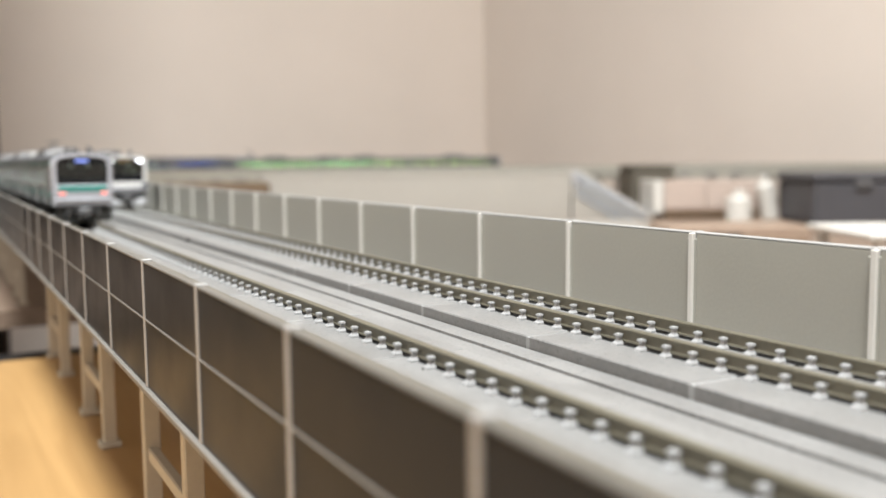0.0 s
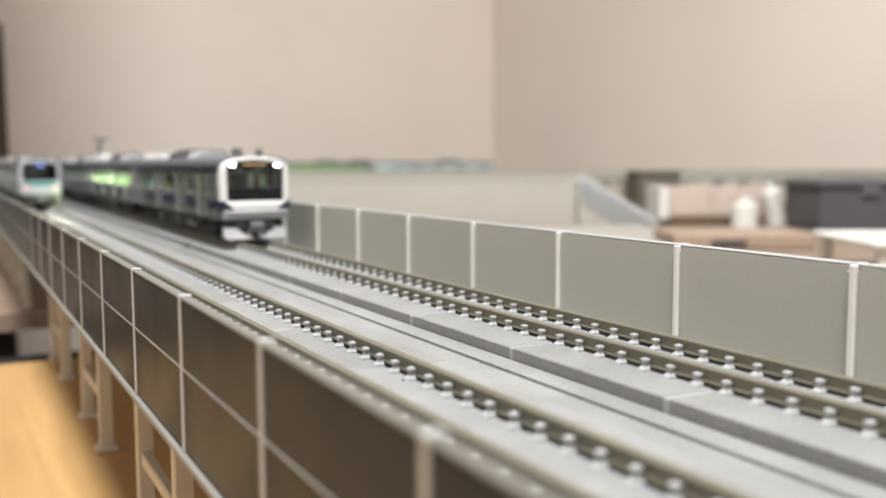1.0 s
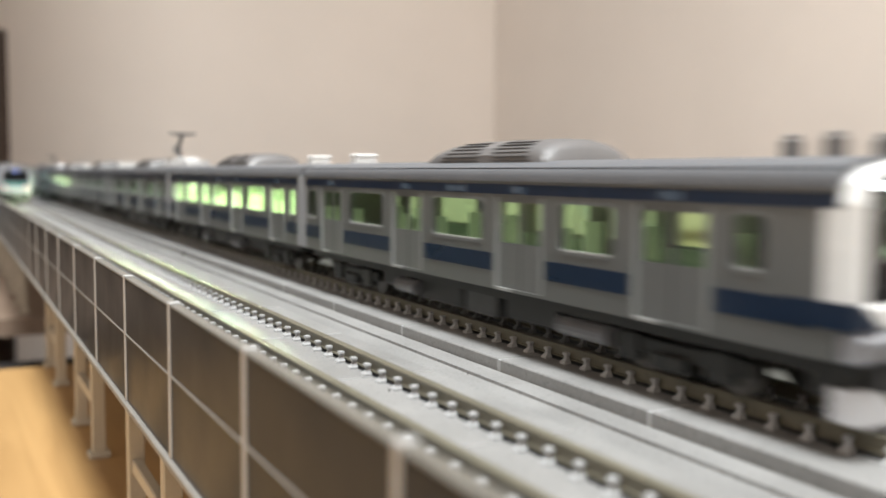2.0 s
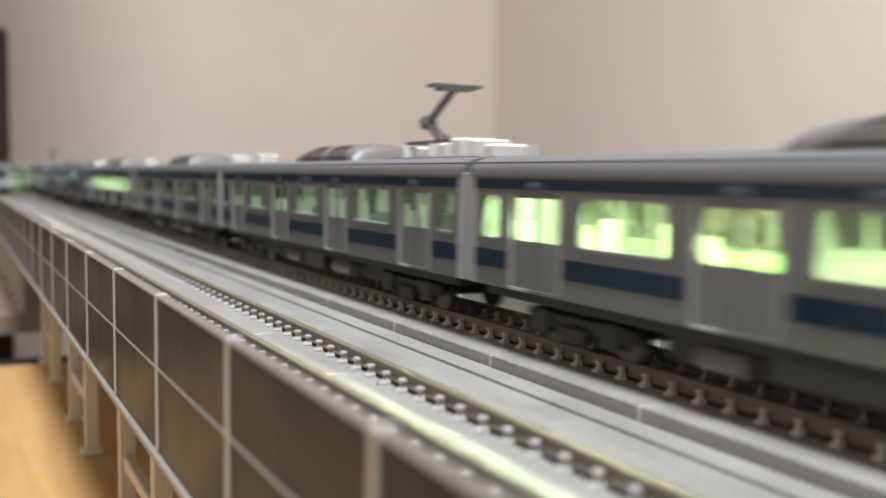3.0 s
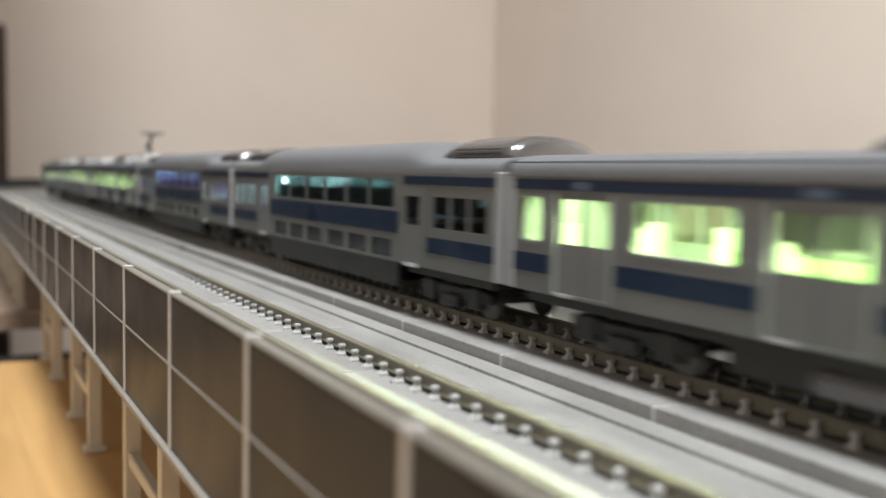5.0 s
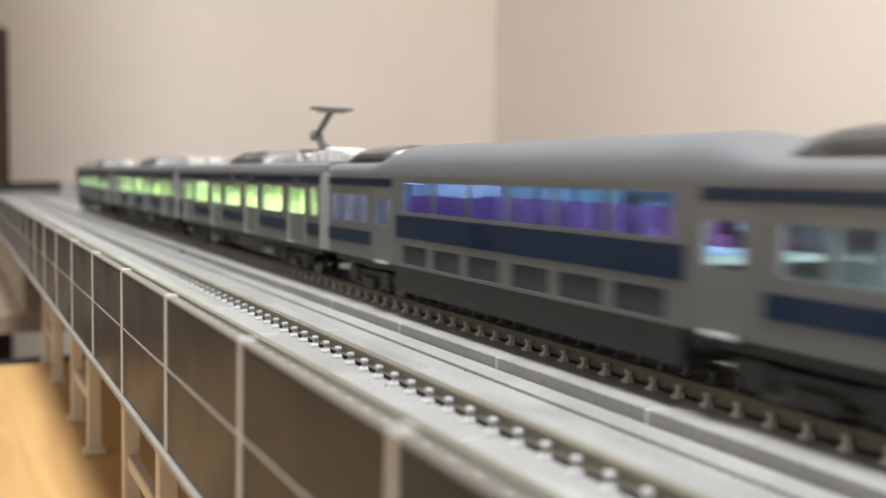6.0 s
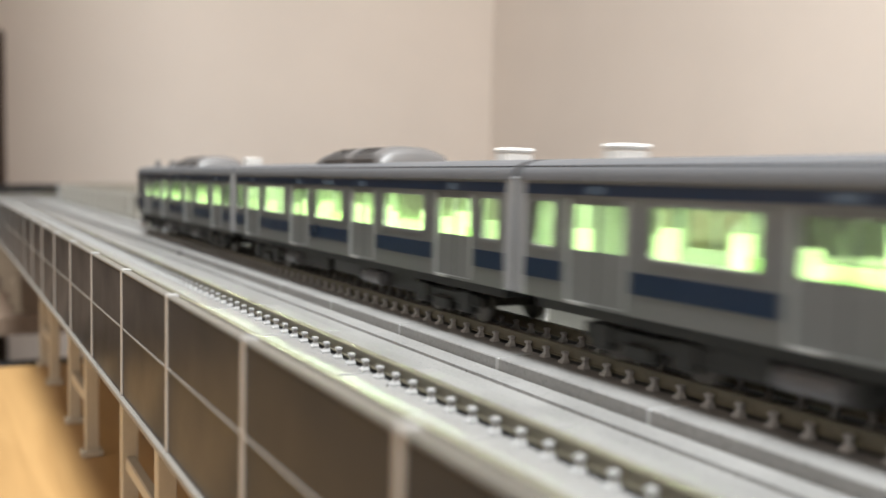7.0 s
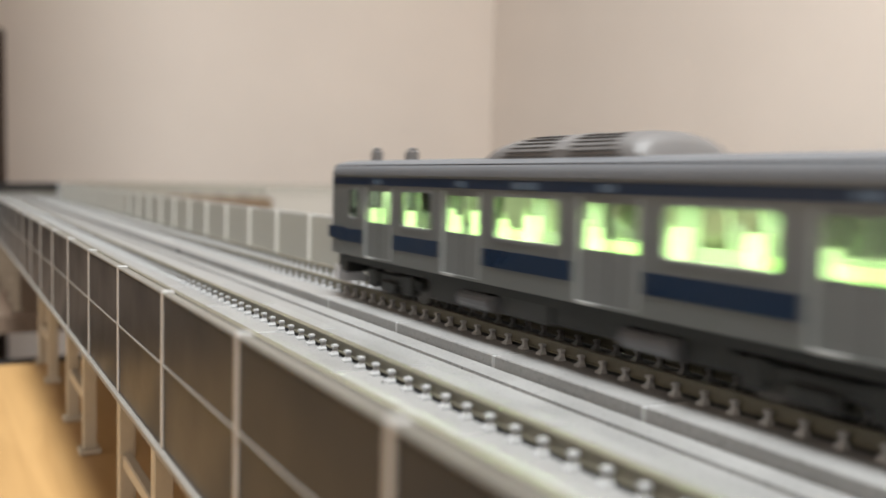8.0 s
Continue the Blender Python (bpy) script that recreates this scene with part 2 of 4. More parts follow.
# ---- room ----
def room():
    def slab(name, x0, x1, y0, y1, z0, z1, mat, label, cat):
        return tagged(link(name, boxes((x0, x1, y0, y1, z0, z1)), mat), label, cat, kind="structure")
    slab("wall_north", -1500, 1240, 2000, 2100, -800, 1700, WALL, "pale beige papered wall behind the layout", "wall")
    slab("wall_east", 1140, 1240, -2200, 2000, -800, 1700, WALL, "pale beige papered side wall", "wall")
    slab("wall_west", -1600, -1500, -2200, 2100, -800, 1700, WALL, "pale beige papered wall", "wall")
    slab("wall_south", -1500, 1140, -2300, -2200, -800, 1700, WALL, "pale beige papered wall", "wall")
    slab("floor", -1500, 1140, -2200, 2000, -900, -800, FLOOR, "brown wooden floor", "floor")
    slab("ceiling", -1600, 1240, -2300, 2100, 1700, 1800, CEIL, "plain white ceiling", "ceiling")
    lamp = thing("ceiling_lamp", "round white ceiling lamp, switched on", "lamp")
    part("base", cyl(bmesh.new(), LAMP[0] * 1000, LAMP[1] * 1000, 1680, 260, 38, seg=48), CEIL, lamp)
    light = bpy.data.lights.new("ceiling_light", "AREA")
    light.shape, light.size, light.energy, light.color = "DISK", 0.5, 73.0, (0.94, 0.98, 0.985)
    ob = new("ceiling_light", light)
    ob.matrix_world = Matrix.Translation((LAMP[0], LAMP[1], 1.65))
    table = thing("table", "wide light wooden table under the layout", "table")
    part("tabletop", boxes((-420, 110, -1600, 342, Z_TABLE - 25, Z_TABLE), bevel=2), TABLE, table)
    for x in (-380, 70):
        for y in (-1550, 300):
            part("leg", boxes((x - 30, x + 30, y - 30, y + 30, -800, Z_TABLE - 25), bevel=2), TABLE, table)
    cab = thing("black_cabinet", "black drawer cabinet standing between the two tables", "cabinet")
    part("body", boxes((-1300, 100, 356, 444, -800, -62), bevel=3), BLACKBOX, cab)
    for z in (-300, -540, -780):
        part("drawer", boxes((-1308, -1300.2, 364, 436, z, z + 220), bevel=2), BLACKBOX, cab)
    board = thing("corner_table", "wide brown wooden corner table under the far side of the layout", "table")
    part("tabletop", boxes((112, 1120, -1600, 455, Z_TABLE - 8, Z_TABLE), (-420, 1120, 455, 1530, Z_TABLE - 8, Z_TABLE)), TABLE2, board)
    for x, y in ((150, -1550), (1080, -1550), (-380, 1480), (1080, 1480), (-380, 500)):
        part("leg", boxes((x - 30, x + 30, y - 30, y + 30, -800, Z_TABLE - 8), bevel=2), TABLE2, board)


room()


# ---- viaduct ----
def viaduct():
    v = thing("railway_viaduct", "grey plastic model double-track viaduct with slab track", "viaduct")
    XL, XR, ZL, ZR = -54.05, 17.6, 7.5, 10.1
    k0, k1 = -4, 29
    ya, yb = 44.4 + k0 * P, 44.4 + k1 * P
    # deck and the low strip between the tracks
    st = stations(-1500, S_END)
    part("deck", sweep(bmesh.new(), rect(-52.4, 19.2, -9.0, -4.0), st), SLABSIDE, v, "pale grey deck")
    part("drain_edge", sweep(bmesh.new(), rect(-15.6, -12.2, -4.0, -3.6), st), SLABSIDE, v)
    # rails with foot, web and head
    def rail_section(x):
        return [(x - 0.6, -1.6), (x + 0.6, -1.6), (x + 0.6, -1.45), (x + 0.46, -1.35), (x + 0.5, -0.6), (x + 0.54, -0.1), (x + 0.42, 0), (x - 0.42, 0), (x - 0.54, -0.1), (x - 0.5, -0.6), (x - 0.46, -1.35), (x - 0.6, -1.45)]
    rails = (-D - G / 2, -D + G / 2, -G / 2, G / 2)
    for x in rails:
        part("rail", sweep(bmesh.new(), rail_section(x), st), RAIL, v, "brown metal rail")
    # dark strip under each rail, painted in for the shadow below it
    for x in rails:
        part("rail_shade", sweep(bmesh.new(), rect(x - 0.7, x + 0.7, -2.03, -1.98), stations(-100, 42.66 + 28 * P)), SLOT, v)
    # outer wall on the camera's side: coping, ribs, two rows of shade-darkened panels
    far = stations(yb, S_END)
    back = stations(-1500, ya)
    for s in (far, back):
        part("outer_wall", sweep(bmesh.new(), rect(XL, XL + 1.6, -10.1, ZL), s), FENCESHADE, v)
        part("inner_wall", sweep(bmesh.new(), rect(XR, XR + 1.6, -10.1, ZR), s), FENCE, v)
    part("backing", boxes((XL + 0.5, XL + 1.15, ya, yb, -10.1, ZL - 0.3)), FENCESHADE, v)
    part("coping", boxes((XL - 0.02, XL + 1.2, ya, yb, ZL - 0.3, ZL), bevel=0.12), COPING, v, "pale worn top edge")
    part("sill", boxes((XL - 0.5, XL + 1.6, ya, yb, -11.0, -10.1), bevel=0.15), LEDGE, v, "pale bottom ledge")
    part("rib", boxes((XL - 0.05, XL + 0.6, ya, yb, -0.72, -0.48), bevel=0.06), LEDGE, v)
    part("backing", boxes((XR + 0.4, XR + 1.6, ya, yb, -10.1, ZR - 0.25)), FENCE, v)
    part("coping", boxes((XR - 0.05, XR + 1.65, ya, yb, ZR - 0.25, ZR), bevel=0.08), RIB, v, "pale top edge")
    up = part("panel", boxes((0, 0.45, 0.45, P - 0.45, -0.44, ZL - 0.35), bevel=0.08), FENCESHADE, v, m=at(XL + 0.08, ya, 0)).data
    low = part("panel", boxes((0, 0.45, 0.45, P - 0.45, -10.05, -0.76), bevel=0.08), FENCESHADE, v, m=at(XL + 0.08, ya, 0)).data
    rib = part("rib", boxes((-0.12, 0.7, -0.42, 0.42, -10.1, ZL + 0.1), (-0.05, 1.3, -0.5, 0.5, ZL - 0.3, ZL + 0.22), bevel=0.1), RIB, v, m=at(XL, ya, 0)).data
    inn = part("panel", boxes((0, 0.5, 0.5, P - 0.5, -4.0, ZR - 0.3), bevel=0.06), FENCE, v, m=at(XR - 0.05, ya, 0)).data
    post = part("post", boxes((-0.6, 0.5, -0.75, 0.75, -4.0, ZR - 0.9), bevel=0.12), FENCE, v, m=at(XR, ya - 0.9, 0)).data
    cap = part("post_cap", boxes((-0.4, 1.68, -0.55, 0.55, ZR - 0.9, ZR + 0.12), bevel=0.12), RIB, v, m=at(XR, ya - 0.9, 0)).data
    edge = part("post_edge", boxes((-0.95, -0.2, -1.6, -0.75, -4.0, ZR - 0.1), bevel=0.1), CREAM, v, m=at(XR, ya, 0)).data
    for k in range(k0 + 1, k1):
        y = 44.4 + k * P
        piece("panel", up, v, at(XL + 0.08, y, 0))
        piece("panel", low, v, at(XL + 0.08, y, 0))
        piece("rib", rib, v, at(XL, y, 0))
        piece("panel", inn, v, at(XR - 0.05, y - 1.0, 0))
        piece("post", post, v, at(XR, y - 0.9, 0))
        piece("post_cap", cap, v, at(XR, y - 0.9, 0))
        piece("post_edge", edge, v, at(XR, y, 0))
    # slabs
    sb = bmesh.new()
    box(sb, -11.9, 11.9, 0.3, P - 0.3, -4.0, -2.04, bevel=0.16)
    first = part("track_slab", sb, SLAB, v, m=at(0, 42.66 - 3 * P, 0)).data
    for k in range(-3, 28):
        for c in (0, -D):
            if (k, c) != (-3, 0):
                piece("track_slab", first, v, at(c, 42.66 + k * P + (-2.65 if c else 0), 0))
    part("joint_strip", boxes((-11.84, 11.84, ya, 42.66 + 28 * P, -4.0, -2.2)), CLIP, v)
    part("joint_strip", boxes((-D - 11.84, -D + 11.84, ya, 42.66 + 28 * P, -4.0, -2.2)), SLABSIDE, v)
    for c in (0, -D):
        part("far_slab", sweep(bmesh.new(), rect(c - 11.9, c + 11.9, -4.0, -2.04), stations(42.66 + 28 * P, S_END)), SLAB, v)
        part("far_slab", sweep(bmesh.new(), rect(c - 11.9, c + 11.9, -4.0, -2.04), stations(-1500, 42.66 - 3 * P)), SLAB, v)
    # rail clips: a pad under the rail and a headed clip on both sides
    def clip(bm, x, y):
        half = [(0.56, -2.03), (0.54, -1.78), (0.4, -1.6), (0.26, -1.32), (0.26, -1.0), (0.44, -0.82), (0.4, -0.6)]
        ring = [(w, z) for w, z in half] + [(-w, z) for w, z in half[::-1]]
        reach = dict(zip([z for _, z in half], (1.8, 1.72, 1.5, 1.32, 1.32, 1.48, 1.42)))
        a = [bm.verts.new((x - reach[z], y + w, z)) for w, z in ring]
        b = [bm.verts.new((x - 0.75, y + w, z)) for w, z in ring]
        n = len(ring)
        for i in range(n):
            bm.faces.new((a[i], a[(i + 1) % n], b[(i + 1) % n], b[i]))
        for q in (a, b):
            for i in range(len(half) - 1):
                bm.faces.new((q[i], q[i + 1], q[n - 2 - i], q[n - 1 - i]))
        return bm
    pitch = P / 7
    one = part("rail_clip", clip(bmesh.new(), 0, 0), CLIP, v, m=at(rails[0], 42.66 + pitch / 2, 0)).data
    rest = bmesh.new()
    for x in rails:
        off = 9.0 if x < -20 else 0
        for i in range(-14, 193):
            y = 42.66 + off + (i + 0.5) * pitch
            if 0 <= i < 66:
                piece("rail_clip", one, v, at(x, y, 0))
            else:
                clip(rest, x, y)
    tagged(part("far_clip", rest, CLIP, v), kind="stuff")
    # far posts on the inner and outer walls
    fp = bmesh.new()
    s = yb
    while s < S_END:
        x, y, hx, hy = way(s)
        for o, z in ((XR - 0.4, ZR), (XL - 0.2, ZL)):
            r = bmesh.ops.create_cube(fp, size=1)
            bmesh.ops.scale(fp, vec=(1.4, 2.0, z + 10.3), verts=r["verts"])
            bmesh.ops.transform(fp, matrix=Matrix.Translation((x + o * hy, y - o * hx, (z - 9.9) / 2)) @ Matrix.Rotation(-math.atan2(hx, hy), 4, "Z"), verts=r["verts"])
        s += P
    tagged(part("far_posts", fp, RIB, v), kind="stuff")
    return v


viaduct()


def grit(name, label, x, y, z, size, mat):
    bm = bmesh.new()
    bmesh.ops.create_icosphere(bm, subdivisions=1, radius=size)
    for v in bm.verts:
        v.co *= 0.75 + 0.5 * noise.noise(v.co * 3 + Vector((x, y, 0)))
        v.co.z = max(v.co.z, -size * 0.4)
    tagged(link(name, bm, mat, m=at(x, y, z + size * 0.38)), label, "debris", "grit on the track")


for gx, gy, gs in ((-28.3, 157.0, 0.55), (-15.6, 270.6, 0.9), (-32.4, 92.0, 0.2), (-20.3, 95.5, 0.16), (-30.9, 93.4, 0.3), (6.5, 167.0, 0.4), (-3.2, 164.7, 0.35), (-26.2, 86.6, 0.15)):
    grit("grit", "small dark crumb lying on the slab track", gx, gy, -2.04, gs, BLACKBOX)


def pier(m):
    p = thing("viaduct_pier", "pale plastic viaduct pier with four slim legs and tie beams", "pier", "piers under the viaduct", m=m)
    for y in (-16, 16):
        for x in (-46, 11):
            part("leg", boxes((x - 1.5, x + 1.5, y - 1.3, y + 1.3, Z_TABLE, -14), (x - 2.4, x + 2.4, y - 2.2, y + 2.2, Z_TABLE, Z_TABLE + 1.4), bevel=0.25), PIER, p)
        part("crossbeam", boxes((-51, 16, y - 2.4, y + 2.4, -14, -9.02), bevel=0.5), PIER, p)
        part("cross_tie", boxes((-44.4, 9.4, y - 0.9, y + 0.9, -24.5, -22.0), bevel=0.25), PIER, p)
    for x in (-46, 11):
        part("side_tie", boxes((x - 0.9, x + 0.9, -14.6, 14.6, -33.5, -31.0), bevel=0.25), PIER, p)
    return p


first_pier = pier(at(0, 159, 0))
for k in range(-5, 32):
    if k not in (0, 3):
        s = 159 + 82 * k
        x, y, hx, hy = way(s)
        copy_thing(first_pier, at(x, y, 0, 0, 0, -math.degrees(math.atan2(hx, hy))))


# ---- far things on the table ----
def far_things():
    # along the far side, placed by depth along the view and offset across it
    c, s = math.cos(radians(28.3)), math.sin(radians(28.3))

    def far(z, u):
        return -75 + z * s + u * c, z * c - u * s

    x, y = far(1000, 0)
    b = thing("platform_building", "long cream card platform building behind the tracks", "building", m=at(x, y, 0, 0, 0, -28.3))
    part("wall", boxes((-187, 139, -25, 25, Z_TABLE, 2.6), bevel=1), BEIGE, b)
    part("roof_edge", boxes((-188, 140, -25.5, 26, 2.6, 5.6), bevel=0.8), BEIGE, b)
    x, y = far(985, -245)
    tagged(link("brown_strip", boxes((-68, 66, -24, 24, -16.9, -2), bevel=1.5), BROWN, m=at(x, y, 0, 0, 0, -28.3)), "dark brown card strip beside the platform building", "box")
    tagged(link("card_block", boxes((-75, 57, -24, 40, Z_TABLE, -17), bevel=1.5), BEIGE, m=at(x, y, 0, 0, 0, -28.3)), "cream card block under the brown strip", "box")
    x, y = far(997, 140.6)
    st = thing("station_stairs", "cream model stairway sloping down from the platform building", "stairs", m=at(x, y, 0, 0, 0, -28.3))
    for o, top in ((-22, -9), (22, 9)):
        bm = bmesh.new()
        vs = [bm.verts.new(q) for q in ((0, o - 1.5, -45), (0, o - 1.5, top), (14, o - 1.5, top), (96, o - 1.5, -45), (0, o + 1.5, -45), (0, o + 1.5, top), (14, o + 1.5, top), (96, o + 1.5, -45))]
        for f in ((0, 1, 2, 3), (4, 7, 6, 5), (0, 4, 5, 1), (1, 5, 6, 2), (2, 6, 7, 3), (0, 3, 7, 4)):
            bm.faces.new([vs[i] for i in f])
        part("side", bm, BEIGE, st)
    for k in range(12):
        part("tread", boxes((k * 7.5, k * 7.5 + 7.7, -20.4, 20.4, -45, 5 - k * 4.0), bevel=0.2), PALE, st, "blue-grey tread" if k == 0 else "")
    for z in (3, -7, -16):
        part("stringer", boxes((0, 92, -1.2, 1.2, -1.4, 1.4), bevel=0.3), STAIRBLUE, st, "blue-grey sloping rail", m=at(4, -24.8, z, 0, 33, 0))
    x, y = far(850, -10)
    tagged(link("card_sheet", boxes((-185, 215, -110, 110, Z_TABLE, Z_TABLE + 1.5), bevel=0.4), BEIGE, m=at(x, y, 0, 0, 0, -28.3)), "cream card sheet lying in front of the platform building", "card")
    x, y = far(735, 228)
    wb = thing("wooden_box", "low pinkish brown wooden box with a dark grip slot", "box", m=at(x, y, 0, 0, 0, -28.3))
    part("body", boxes((-54, 54, -35, 35, Z_TABLE, -33), bevel=1.5), PINKWOOD, wb)
    part("grip_slot", boxes((-26, 2, -35.6, -34.6, -43, -38), bevel=0.3), SLOT, wb, "dark grip slot")
    # things on the table by the side wall
    x, y = far(1000, 285)
    bx = thing("cardboard_box", "open pinkish cardboard box with pale flaps", "box", m=at(x, y, 0, 0, 0, -28.3))
    part("body", boxes((-48, 48, -35, 35, Z_TABLE, -6), bevel=2), PINKCARD, bx)
    part("flap", boxes((-50, -8, -38, -35.2, -34, -3), bevel=0.5), PINKCARD, bx)
    part("flap", boxes((-6, 50, -38, -35.2, -34, -5), bevel=0.5), PINKCARD, bx)
    part("flap", boxes((-60, -50, -34, 34, -38, -4), bevel=0.5), CREAM, bx, "white side flap")
    part("rim", boxes((-50, 50, -39, -35.2, -42, -36), bevel=0.5), BROWN, bx, "darker lower rim")
    x, y = far(910, 450)
    gc = thing("grey_case", "dark grey plastic case with a flat lid", "case", m=at(x, y, 0, 0, 0, -28.3))
    part("body", boxes((-98, 98, -45, 45, Z_TABLE, -4), bevel=3), GREYBOX, gc)
    part("lid", boxes((-100, 100, -47, 47, -3.8, 4), bevel=2), GREYBOX, gc)
    part("latch", boxes((-60, -44, -49, -47.1, -10, -2), bevel=0.5), UNDERPALE, gc)
    x, y = far(1150, 258)
    gr = thing("green_case", "dark green-grey upright plastic case", "case", m=at(x, y, 0, 0, 0, -28.3))
    part("body", boxes((-26, 26, -40, 40, Z_TABLE, 6), bevel=3), OLIVE, gr)
    part("lid", boxes((-27, 27, -41, 41, 6.2, 11), bevel=2), OLIVE, gr)
    for z, u, rr, h, tilt in ((940, 306, 13, 22, 0), (955, 343, 9, 34, -14), (955, 372, 12, 30, 8)):
        x, y = far(z, u)
        bt = thing("white_bottle", "small white plastic bottle" + (" leaning over" if tilt else " standing upright"), "bottle", "bottles on the table", m=at(x, y, Z_TABLE + (2.5 if tilt else 0), 0, tilt, 0))
        bm = bmesh.new()
        cyl(bm, 0, 0, h / 2, rr, h, seg=24)
        cyl(bm, 0, 0, h + 2, rr, 4, seg=24, r2=rr * 0.5)
        part("body", bm, CREAM, bt)
        part("cap", cyl(bmesh.new(), 0, 0, h + 7, rr * 0.45, 6, seg=20), CREAM, bt)
    x, y = far(560, 300)
    tray = thing("white_stand", "low white stand with short legs", "stand", m=at(x, y, 0, 0, 0, -28.3))
    part("top", boxes((-60, 60, -45, 45, -27, -23.5), bevel=1), CREAM, tray)
    for a in (-52, 52):
        for e in (-38, 38):
            part("leg", boxes((a - 3, a + 3, e - 3, e + 3, Z_TABLE, -27), bevel=0.5), CREAM, tray)
    c1 = thing("cupboard", "dark brown wooden cupboard with an unseen shade-casting block on top", "cupboard")
    part("lower_body", boxes((-900, 8, 1560, 1990, -800, 235), bevel=4), DARKWOOD, c1)
    # added out of view, overhanging to cast the soft shade on the north wall
    part("shade_block", boxes((-900, -28, 930, 1990, 235.1, 1500), bevel=4), DARKWOOD, c1)
    part("door", boxes((-440, -2, 1548, 1560, -780, 225), bevel=2), DARKWOOD, c1)
    part("door", boxes((-890, -446, 1548, 1560, -780, 225), bevel=2), DARKWOOD, c1)


far_things()


# ---- trains ----
PITCH, HL = 134.0, 66.1
DOORS = (-50.1, -16.7, 16.7, 50.1)
ZB, ZG, ZW0, ZW1 = 6.6, 22.0, 13.0, 18.7


def roof_section(top, edge=ZG, half=9.8):
    pts = [(-half, edge - 0.6), (half, edge - 0.6)]
    for i in range(17):
        a = math.pi * i / 16
        c, q = math.cos(a), math.sin(a)
        pts.append((math.copysign(abs(c) ** 0.62, c) * half if i != 8 else 0.0, edge + (top - edge) * q ** 0.8))
    return pts


LINE = lambda y0, y1: [(0, y0, 0, 1), (0, y1, 0, 1)]


BOGIE = {}


def bogie(car, y):
    b = part("bogie", boxes((-6.6, 6.6, -2, 2, 3, 5.6), bevel=0.25), UNDER, car, "dark grey bogie", m=at(0, y, 0))
    if not BOGIE:
        BOGIE["side_frame"] = part("side_frame", boxes((-0.5, 0.5, -10.5, 10.5, 2.6, 4.4), bevel=0.25), UNDER, b, m=at(-7.1, 0, 0)).data
        BOGIE["axle_box"] = part("axle_box", boxes((-0.9, 0.9, -1.8, 1.8, 1.6, 4.8), bevel=0.25), UNDER, b, m=at(-7.3, -7, 0)).data
        BOGIE["spring"] = part("spring", boxes((-1.1, 1.1, -2.6, 2.6, 1.4, 3.2), bevel=0.25), UNDER, b, m=at(-7.3, 0, 0)).data
        spots = [("side_frame", 7.1, 0), ("axle_box", -7.3, 7), ("axle_box", 7.3, -7), ("axle_box", 7.3, 7), ("spring", 7.3, 0)]
    else:
        spots = [(k, s * x, dy) for s in (-1, 1) for k, x, dy in (("side_frame", 7.1, 0), ("axle_box", 7.3, -7), ("axle_box", 7.3, 7), ("spring", 7.3, 0))]
    for k, x, dy in spots:
        piece(k, BOGIE[k], b, at(x, dy, 0))
    for dy in (-7, 7):
        bm = cyl(bmesh.new(), 0, 0, 0, 0.7, 11, "x", 10)
        for x in (-4.5, 4.5):
            cyl(bm, x, 0, 0, 2.9, 1.0, "x", 22)
        part("wheelset", bm, WHEEL, b, m=at(0, dy, 2.9))


def underfloor(car, rng):
    y = -34
    k = 0
    while y < 30:
        w = rng.uniform(8, 17)
        h = rng.uniform(2.0, 3.0)
        x = rng.uniform(7.2, 8.2)
        part("equipment_box", boxes((-x, x, y, y + w, h, ZB - 0.2), bevel=0.3), UNDERMID if k == 2 else UNDER, car)
        y += w + rng.uniform(1.2, 2.5)
        k += 1
    for y in (rng.uniform(-30, -12), rng.uniform(8, 28)):
        for s in (-1, 1):
            part("air_tank", cyl(bmesh.new(), s * 8.1, y, 3.6, 1.2, rng.uniform(6, 10), "y", 14), UNDERPALE, car, "grey underfloor tank")
    part("underframe", boxes((-8.6, 8.6, -63, 63, 5.2, ZB + 0.04)), UNDER, car)


def seats(car, mat):
    for a, b in zip((-62, *DOORS), (*DOORS, 62)):
        if b - a > 14:
            for s in (-1, 1):
                part("bench", boxes((*sorted((s * 5.6, s * 8.9)), a + 6, b - 6, 8.0, 10.0), (*sorted((s * 8.2, s * 8.9)), a + 6, b - 6, 10.0, 12.8), bevel=0.2), mat, car)


def dome(y0, k=1.0, high=1.0):
    """A rounded roof housing about y0, k times as long."""
    bm = bmesh.new()
    sec = [(-7, 23.4), (7, 23.4), (7, 24.9), (6.2, 25.9), (4.4, 26.7), (1.8, 27.15), (-1.8, 27.15), (-4.4, 26.7), (-6.2, 25.9), (-7, 24.9)]
    rings = []
    for y, f in ((-18.7, 0.2), (-18.2, 0.58), (-17.3, 0.86), (-15.8, 0.98), (-14, 1.0), (6, 1.0), (10, 0.93), (12.5, 0.8), (14, 0.56), (14.8, 0.2)):
        rings.append([bm.verts.new((x, y0 + y * k, 23.4 + (z - 23.4) * f * high)) for x, z in sec])
    for a, b in zip(rings, rings[1:]):
        for i in range(len(sec)):
            bm.faces.new((a[i], a[(i + 1) % len(sec)], b[(i + 1) % len(sec)], b[i]))
    bm.faces.new(rings[0])
    bm.faces.new(rings[-1][::-1])
    return bm


